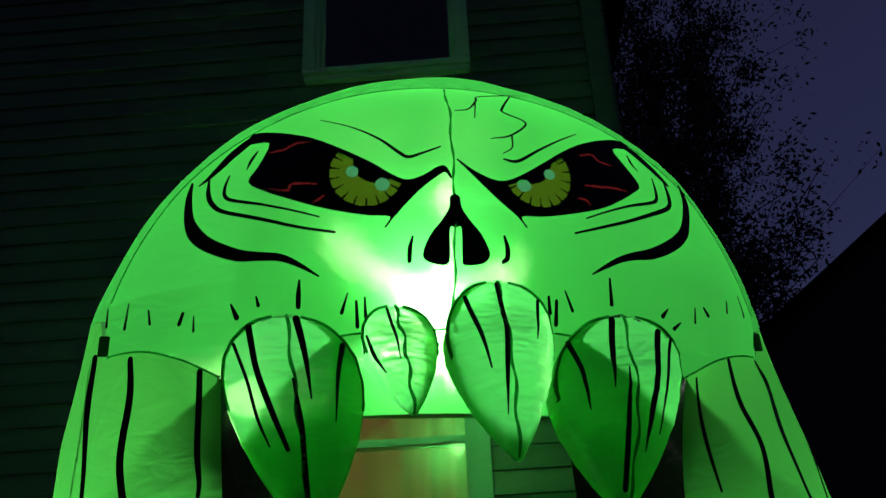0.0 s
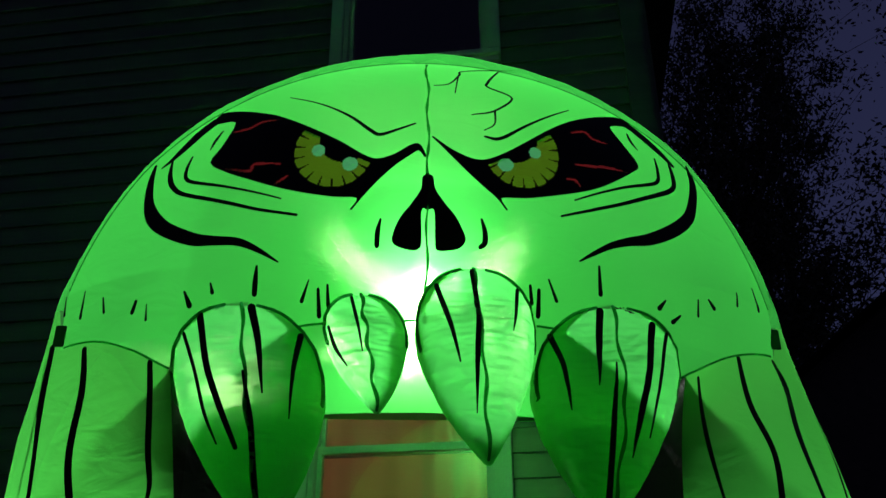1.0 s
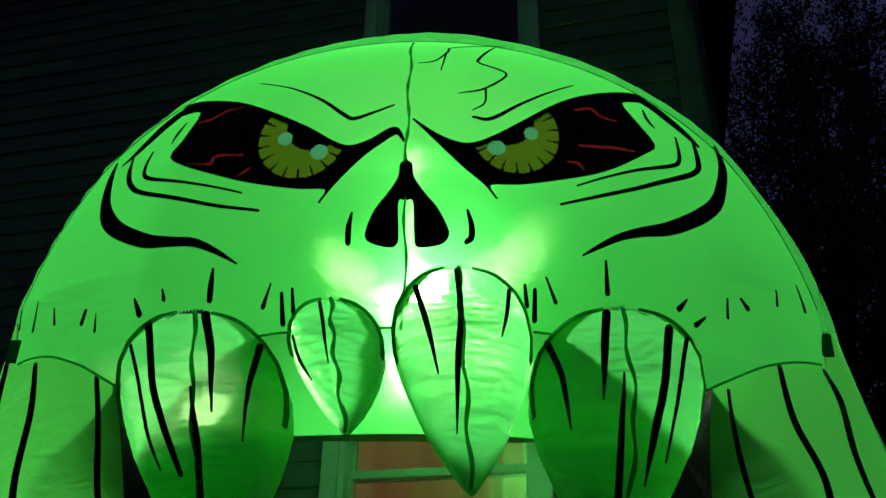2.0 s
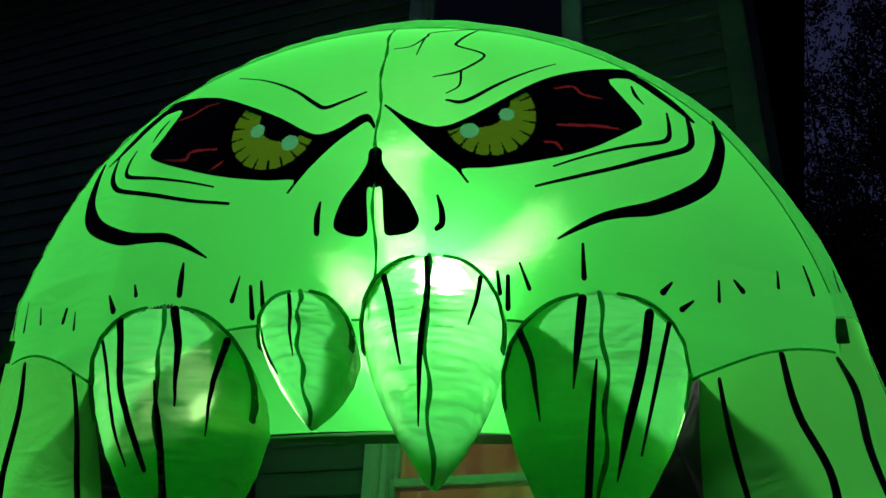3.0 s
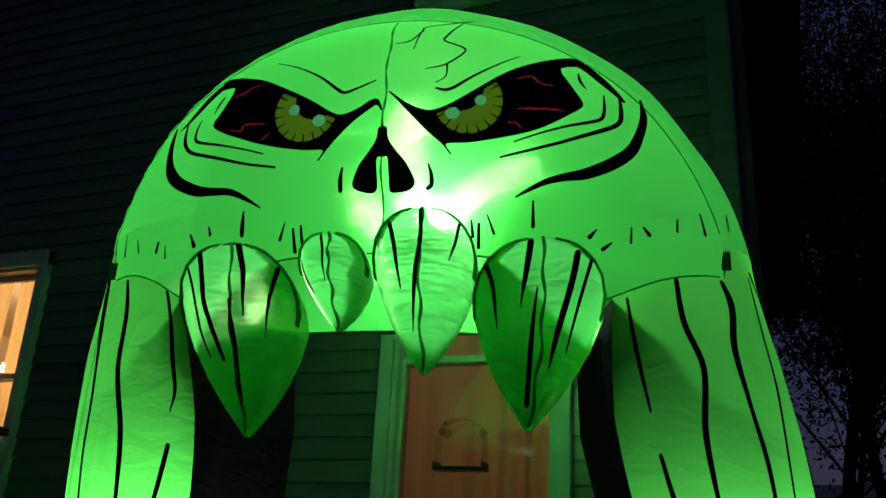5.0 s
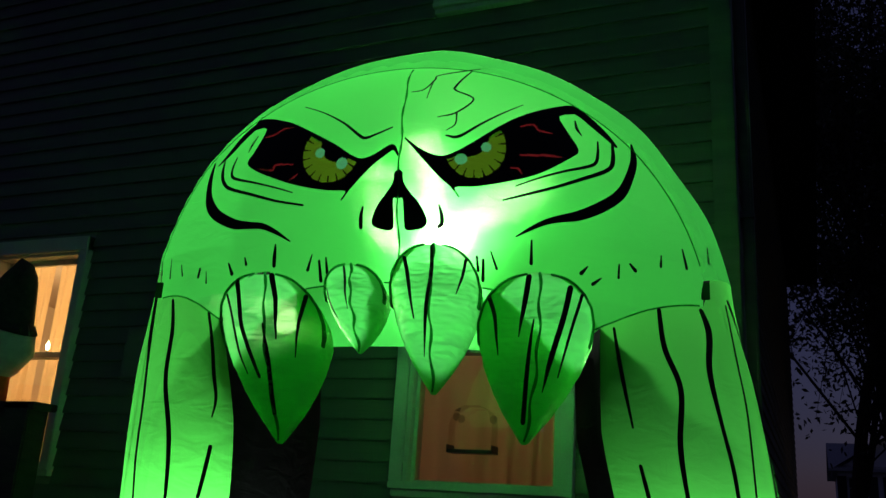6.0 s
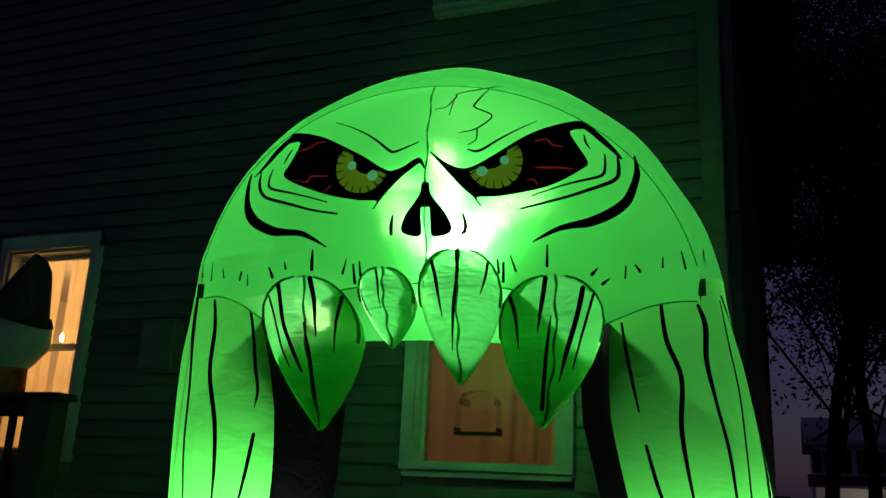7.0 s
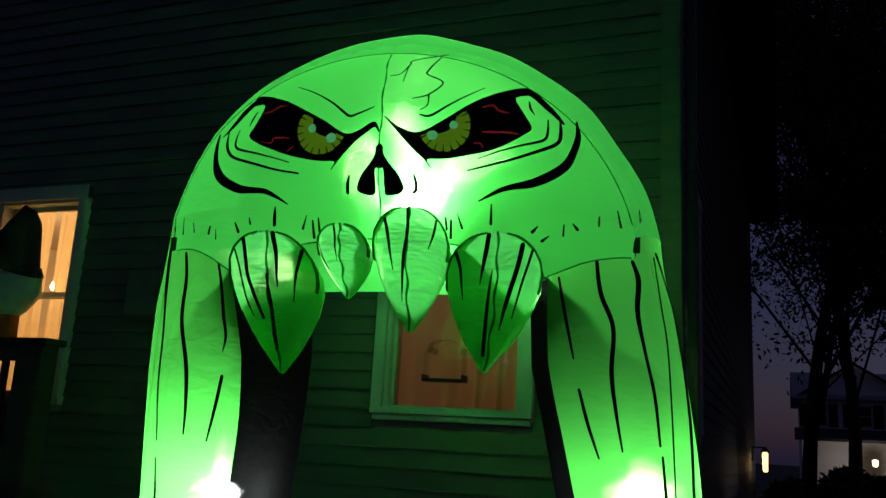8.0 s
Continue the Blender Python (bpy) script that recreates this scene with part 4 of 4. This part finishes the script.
def figure_mesh():
    """A stuffed figure: coat, round head and a slumped hat with a drooping brim, as one skin."""
    rows = []
    for z, x, rx, ry in [(0.95, -3.94, 0.13, 0.10), (1.5, -3.94, 0.15, 0.11), (1.90, -3.90, 0.16, 0.12), (2.02, -3.80, 0.25, 0.12), (2.22, -3.76, 0.20, 0.10), (2.26, -3.70, 0.20, 0.11), (2.36, -3.68, 0.28, 0.12), (2.48, -3.68, 0.29, 0.12), (2.56, -3.70, 0.28, 0.12), (2.575, -3.72, 0.34, 0.13), (2.60, -3.74, 0.31, 0.13), (2.70, -3.72, 0.26, 0.12), (2.82, -3.69, 0.20, 0.11), (2.91, -3.68, 0.13, 0.08), (2.955, -3.69, 0.04, 0.03)]:
        row = []
        for a in np.arange(24) * 2 * math.pi / 24:
            bumpy = 1 + 0.11 * noise.noise(Vector((math.cos(a) * 3, math.sin(a) * 3, z * 9)))
            droop = -0.10 * math.cos(a + 0.3) if 2.56 < z < 2.61 else (-0.12 * -math.cos(a) if z > 2.6 else 0)
            row.append((x - 0.17 + 0.92 * rx * math.cos(a) * bumpy, 3.90 + ry * math.sin(a) * bumpy, z + droop * (0.6 if z > 2.6 else 1)))
        rows.append(row)
    bm = sheet(rows, True)
    for n, f in enumerate(bm.faces):
        ring = n // 24
        f.material_index = 0 if ring < 4 else (1 if ring < 8 else 2)
    return bm


ORANGE = surface("orange_cloth", (0.45, 0.09, 0.02), (0.60, 0.14, 0.03), rough=0.9, scale=20)
PALECLOTH = surface("pale_stuffed_cloth", (0.42, 0.40, 0.40), (0.55, 0.53, 0.52), rough=0.9, scale=14)
figure = mesh_object("stuffed_figure", figure_mesh(), [ORANGE, PALECLOTH, FELT], smooth=True)
tagged(figure, "stuffed pale figure in orange with a slumped black hat", "halloween figure")

feeder = thing("window_feeder", (-0.555, WALL + 0.026, 1.86), "clear acrylic feeder stuck on the window glass", "window feeder")
part("tray", boxes(((-0.125, -0.10, -0.012), (0.125, -0.0, 0.006)), ((-0.125, -0.10, 0.006), (-0.118, -0.0, 0.03)), ((0.118, -0.10, 0.006), (0.125, -0.0, 0.03)), bevel=0.002), PLASTIC, feeder, "dark seed tray")
hull = []
for y in (-0.095, -0.004):
    hull.append([(0.118 * c, y, 0.03 + 0.20 * s) for c, s in ((-1, 0), (-1, 0.55), (-0.78, 0.86), (-0.35, 1.0), (0.35, 1.0), (0.78, 0.86), (1, 0.55), (1, 0))])
part("hood", sheet(hull), ACRYLIC, feeder, "clear domed hood")
for x in (-0.09, 0.09):
    cup = bmesh.new()
    bmesh.ops.create_cone(cup, cap_ends=True, segments=16, radius1=0.022, radius2=0.008, depth=0.02, matrix=pose(x, -0.006, 0.17, 90, 0, 0))
    part("suction_cup", cup, ACRYLIC, feeder)

meter = thing("meter_box", (-2.72, WALL - 0.03, 2.20), "grey utility meter box on the siding", "meter box")
part("box", boxes(((-0.13, -0.10, 0.0), (0.13, 0.02, 0.34)), bevel=0.012), GREYMETAL, meter)
part("lid", boxes(((-0.12, -0.115, 0.02), (0.12, -0.10, 0.24)), bevel=0.006), GREYMETAL, meter)
spout = thing("downspout", (0, 0, 0), "narrow painted downspout on the house corner", "downspout")
part("pipe", boxes(((CORNER + 0.027, 4.26, 0.1), (CORNER + 0.085, 4.36, 6.2)), bevel=0.012), SIDING, spout)
for z in (1.2, 3.1, 5.0):
    part("strap", boxes(((CORNER + 0.013, 4.245, z), (CORNER + 0.089, 4.375, z + 0.035)), bevel=0.003), GREYMETAL, spout, "thin metal strap round the pipe")
part("elbow", boxes(((CORNER + 0.027, 4.16, 0.02), (CORNER + 0.085, 4.36, 0.095)), bevel=0.012), SIDING, spout)

lantern = thing("wall_lantern", (CORNER, 15.0, 1.42), "glowing wall lantern on the side of the house", "lantern")
part("bracket", boxes(((0.0, -0.03, 0.10), (0.02, 0.03, 0.30)), ((0.0, -0.012, 0.30), (0.22, 0.012, 0.325)), bevel=0.003), PLASTIC, lantern)
part("glass", tube([(0.21, 0, -0.08), (0.21, 0, -0.06), (0.21, 0, 0.22), (0.21, 0, 0.24)], [0.025, 0.04, 0.048, 0.03], 8), WARMGLASS, lantern, "warm lit glass")
part("cap", tube([(0.21, 0, 0.24), (0.21, 0, 0.26), (0.21, 0, 0.33)], [0.07, 0.066, 0.01], 8), PLASTIC, lantern)

# ---- neighbouring houses ----
neighbour = thing("neighbour_house", (0, 0, 0), "dark neighbouring house with a gable roof", "house")
part("wall", sheet([[(3.4, y, 0), (3.4, y, 5.0), (7.6, y, 8.2), (11.8, y, 5.0), (11.8, y, 0)] for y in (12.0, 20.0)]), DARKSIDING, neighbour)
gable = bmesh.new()
gable.faces.new([gable.verts.new(p) for p in ((3.4, 12, 0), (11.8, 12, 0), (11.8, 12, 5.0), (7.6, 12, 8.2), (3.4, 12, 5.0))])
part("gable_wall", gable, DARKSIDING, neighbour)
part("roof", sheet([[(3.0, y, 4.68), (7.6, y, 8.22), (12.2, y, 4.68), (12.2, y, 4.84), (7.6, y, 8.40), (3.0, y, 4.84), (3.0, y, 4.68)] for y in (11.6, 20.4)]), ROOFING, neighbour)

far = thing("far_house", (4.05, 46.0, 0), "white two-storey house with dark shutters across the street", "house")
part("wall", boxes(((-2.0, 0, 0), (7.5, 8, 4.70)), bevel=0.02), WHITESIDING, far)
front_gable = bmesh.new()
for y in (-0.02, 0.25):
    front_gable.faces.new([front_gable.verts.new(p) for p in ((-1.9, y, 4.8), (2.9, y, 4.8), (0.4, y, 6.3))])
part("gable", front_gable, WHITESIDING, far)
part("roof", sheet([[(-2.4, y, z), (7.9, y, z)] for y, z in ((-0.4, 4.75), (4.0, 6.3), (8.4, 4.75), (8.4, 4.62), (-0.4, 4.62), (-0.4, 4.75))]), PALEROOF, far)
part("gable_roof", sheet([[(-2.3, y, 4.70), (0.4, y, 6.45), (3.2, y, 4.70), (3.2, y, 4.55), (0.4, y, 6.30), (-2.3, y, 4.55)] for y in (-0.35, 4.0)]), PALEROOF, far)
part("porch_roof", sheet([[(-2.3, -1.5, 2.75), (7.8, -1.5, 2.75)], [(-2.3, 0.0, 3.25), (7.8, 0.0, 3.25)], [(-2.3, 0.0, 2.65), (7.8, 0.0, 2.65)], [(-2.3, -1.5, 2.65), (7.8, -1.5, 2.65)], [(-2.3, -1.5, 2.75), (7.8, -1.5, 2.75)]]), ROOFING, far)
part("garage_door", boxes(*[((-1.6, -0.08, 0.05 + 0.55 * k), (3.2, -0.02, 0.57 + 0.55 * k)) for k in range(4)], bevel=0.01), WHITESIDING, far)
for x in (-1.2, 0.75, 2.1, 4.9):
    win = part("window", boxes(((x - 0.42, -0.06, 3.35), (x + 0.42, 0.02, 4.40))), TRIM, far)
    part("pane", boxes(((x - 0.35, -0.075, 3.42), (x + 0.35, -0.062, 3.86)), ((x - 0.35, -0.075, 3.90), (x + 0.35, -0.062, 4.33))), PLASTIC, win, "dark glass")
    for side in (-1, 1):
        part("shutter", boxes(((x + side * 0.66 - 0.2, -0.07, 3.33), (x + side * 0.66 + 0.2, -0.0, 4.42)), bevel=0.01), PLASTIC, win, "dark shutter")
part("garage_lamp", tube([(1.05, -1.6, 1.55), (1.05, -1.6, 1.62), (1.05, -1.6, 1.85), (1.05, -1.6, 1.9)], [0.05, 0.12, 0.13, 0.03], 8), WARMGLASS, far, "small lit lamp")
# set before the garage lamp, paler than its glass, added to brighten the front
lamp("garage_light", (1.05, -1.9, 1.75), 40.0, 0.1, (1.0, 0.82, 0.72), far)


# ---- trees and shrubs ----
def tree(place, stems, crown, leaves, size, seed, label):
    """Stems with limbs that fork towards points in the crown, and many leaf blades round the twigs."""
    rng = np.random.default_rng(seed)
    ob = thing("tree", place, label, "tree")
    wood, twigs = [], []
    for stem, thick in stems:
        path = [Vector(p) for p in smooth_path(stem, 5)]
        wood.append((path, np.linspace(thick, thick * 0.35, len(path))))
        for k in range(24):
            at = path[int(rng.integers(len(path) // 3, len(path)))]
            goal = Vector([crown[0][i] + crown[1][i] * v for i, v in enumerate(rng.uniform(-1, 1, 3) * np.array([0.9, 0.8, 0.95]))])
            bend = (at + goal) / 2 + Vector(rng.normal(0, 0.35, 3)) + Vector((0, 0, 0.4))
            limb = [Vector(p) for p in smooth_path([at, bend, goal], 5)]
            wood.append((limb, np.linspace(thick * 0.2, 0.012, len(limb))))
            twigs += limb[3:]
            for m in range(7):
                tip = limb[int(rng.integers(4, len(limb)))] + Vector(rng.normal(0, 0.9, 3))
                base = limb[int(rng.integers(3, len(limb)))]
                twig = [base, (base + tip) / 2 + Vector(rng.normal(0, 0.12, 3)), tip]
                wood.append((twig, [0.013, 0.009, 0.004]))
                twigs += [twig[1], tip, tip]
    verts, faces = [], []
    for path, radii in wood:
        bm = tube(path, radii, 7)
        n = len(verts)
        verts += [tuple(v.co) for v in bm.verts]
        bm.verts.index_update()
        faces += [[n + v.index for v in f.verts] for f in bm.faces]
        bm.free()
    mesh = bpy.data.meshes.new("trunk")
    mesh.from_pydata(verts, [], faces)
    mesh.materials.append(BARK)
    trunk = new("trunk", mesh)
    trunk.parent = ob
    centre = np.array([twigs[int(k)] for k in rng.integers(0, len(twigs), leaves)]) + rng.normal(0, 0.27, (leaves, 3))
    u = rng.normal(0, 1, (leaves, 3))
    u /= np.linalg.norm(u, axis=1)[:, None]
    w = np.cross(u, rng.normal(0, 1, (leaves, 3)))
    w /= np.linalg.norm(w, axis=1)[:, None]
    span = size * rng.uniform(0.6, 1.3, (leaves, 1))
    blade = np.stack([centre - u * span, centre + w * span * 0.45, centre + u * span, centre - w * span * 0.45], 1).reshape(-1, 3)
    mesh = bpy.data.meshes.new("crown")
    mesh.from_pydata(blade.tolist(), [], np.arange(leaves * 4).reshape(-1, 4).tolist())
    mesh.materials.append(LEAF)
    leafage = new("crown", mesh)
    leafage.parent = ob
    return ob


tree((1.66, 19.0, 0), [([(0, 0, 0), (0.06, 0, 1.2), (0.16, 0, 2.5), (0.36, 0, 4.0), (0.74, 0, 5.6), (1.09, 0.1, 6.5), (1.6, 0.2, 9.5)], 0.17), ([(0.18, 0, 2.2), (0.31, 0.1, 2.6), (0.46, 0.1, 3.3), (0.63, 0.15, 4.3), (0.85, 0.2, 5.3), (1.3, 0.4, 8.0)], 0.09), ([(0.62, 0.1, 4.2), (1.0, 0.2, 4.65), (1.65, 0.3, 5.1), (2.6, 0.4, 5.9)], 0.06)],
     ((2.0, 0.5, 11.6), (5.3, 2.5, 6.6)), 40000, 0.075, 3, "tall two-stemmed tree with thinning dark leaves at dusk")
tree((5.6, 24.0, 0), [([(0, 0, 0), (0.1, 0, 3.0), (-0.1, 0, 7.0), (0.2, 0, 13.0)], 0.3)],
     ((-0.2, 0, 15.0), (3.9, 3.0, 8.0)), 50000, 0.085, 5, "tall leafy tree against the dusk sky")
tree((2.9, 25.0, 0), [([(0, 0, 0), (0.1, 0, 3.0), (-0.2, 0, 7.0), (0.3, 0, 13.0)], 0.2)],
     ((0.4, 0, 16.5), (3.2, 2.5, 8.0)), 26000, 0.085, 11, "slender leafy tree in the dark behind the yard")


def shrub(place, radius, height, seed):
    rng = np.random.default_rng(seed)
    ob = thing("shrub", place, "low dark leafy shrub", "shrub", "shrubs by the street")
    n = 1800
    d = rng.normal(0, 1, (n, 3))
    d /= np.linalg.norm(d, axis=1)[:, None]
    centre = d * rng.uniform(0.55, 1.0, (n, 1)) * np.array([radius, radius, height / 2]) + np.array([0, 0, height / 2])
    u = rng.normal(0, 0.07, (n, 3))
    w = rng.normal(0, 0.05, (n, 3))
    blade = np.stack([centre - u, centre + w, centre + u, centre - w], 1).reshape(-1, 3)
    blade[:, 2] = np.maximum(blade[:, 2], 0.0)
    mesh = bpy.data.meshes.new("leaves")
    mesh.from_pydata(blade.tolist(), [], np.arange(n * 4).reshape(-1, 4).tolist())
    mesh.materials.append(LEAF)
    part_ob = new("leaves", mesh)
    part_ob.parent = ob
    bm = tube([(0, 0, 0), (0, 0, height * 0.6)], [0.06, 0.02])
    part("stem", bm, BARK, ob)


for n, (x, y, r, h) in enumerate([(1.35, 17.0, 0.5, 1.2), (2.3, 22.0, 0.7, 1.1), (3.1, 30.0, 0.9, 1.5), (4.2, 31.0, 0.9, 1.3), (2.5, 26.0, 0.6, 1.0)]):
    shrub((x, y, 0), r, h, 20 + n)

# ---- siding boards ----
board_mesh = bpy.data.meshes.new("board")
board_mesh.from_pydata([(x, y, z) for x in (0, 1) for y, z in ((0.0, -0.004), (-0.018, -0.004), (-0.018, 0.008), (-0.003, COURSE), (0.0, COURSE))], [],
                       [(0, 1, 2, 3, 4), (9, 8, 7, 6, 5), (0, 5, 6, 1), (1, 6, 7, 2), (2, 7, 8, 3), (3, 8, 9, 4), (4, 9, 5, 0)])
board_mesh.materials.append(SIDING)


def board(x0, x1, z, parent, m):
    ob = new("board", board_mesh)
    ob.parent = parent
    ob.matrix_basis = m @ pose(x0, 0, z) @ Matrix.Diagonal((x1 - x0, 1, 1, 1))


for k in range(53):
    z = 0.34 + COURSE * k
    spans = [(-7.0, CORNER - 0.09)]
    for h in OPENINGS:
        if h[2] - 0.06 < z + COURSE * 0.6 and z + COURSE * 0.4 < h[3]:
            spans = [s for a, b in spans for s in ((a, min(b, h[0])), (max(a, h[1]), b)) if s[1] - s[0] > 0.01]
    for a, b in spans:
        board(a, b, z, wall_south, pose(0, WALL + 0.018, 0))
    spans = [(WALL + 0.10, 17.0)]
    h = SIDE_HOLE
    if h[2] - 0.06 < z + COURSE * 0.6 and z + COURSE * 0.4 < h[3]:
        spans = [(WALL + 0.10, h[0]), (h[1], 17.0)]
    for a, b in spans:
        board(a, b, z, wall_east, pose(CORNER - 0.013, 0, 0, 0, 0, 90))
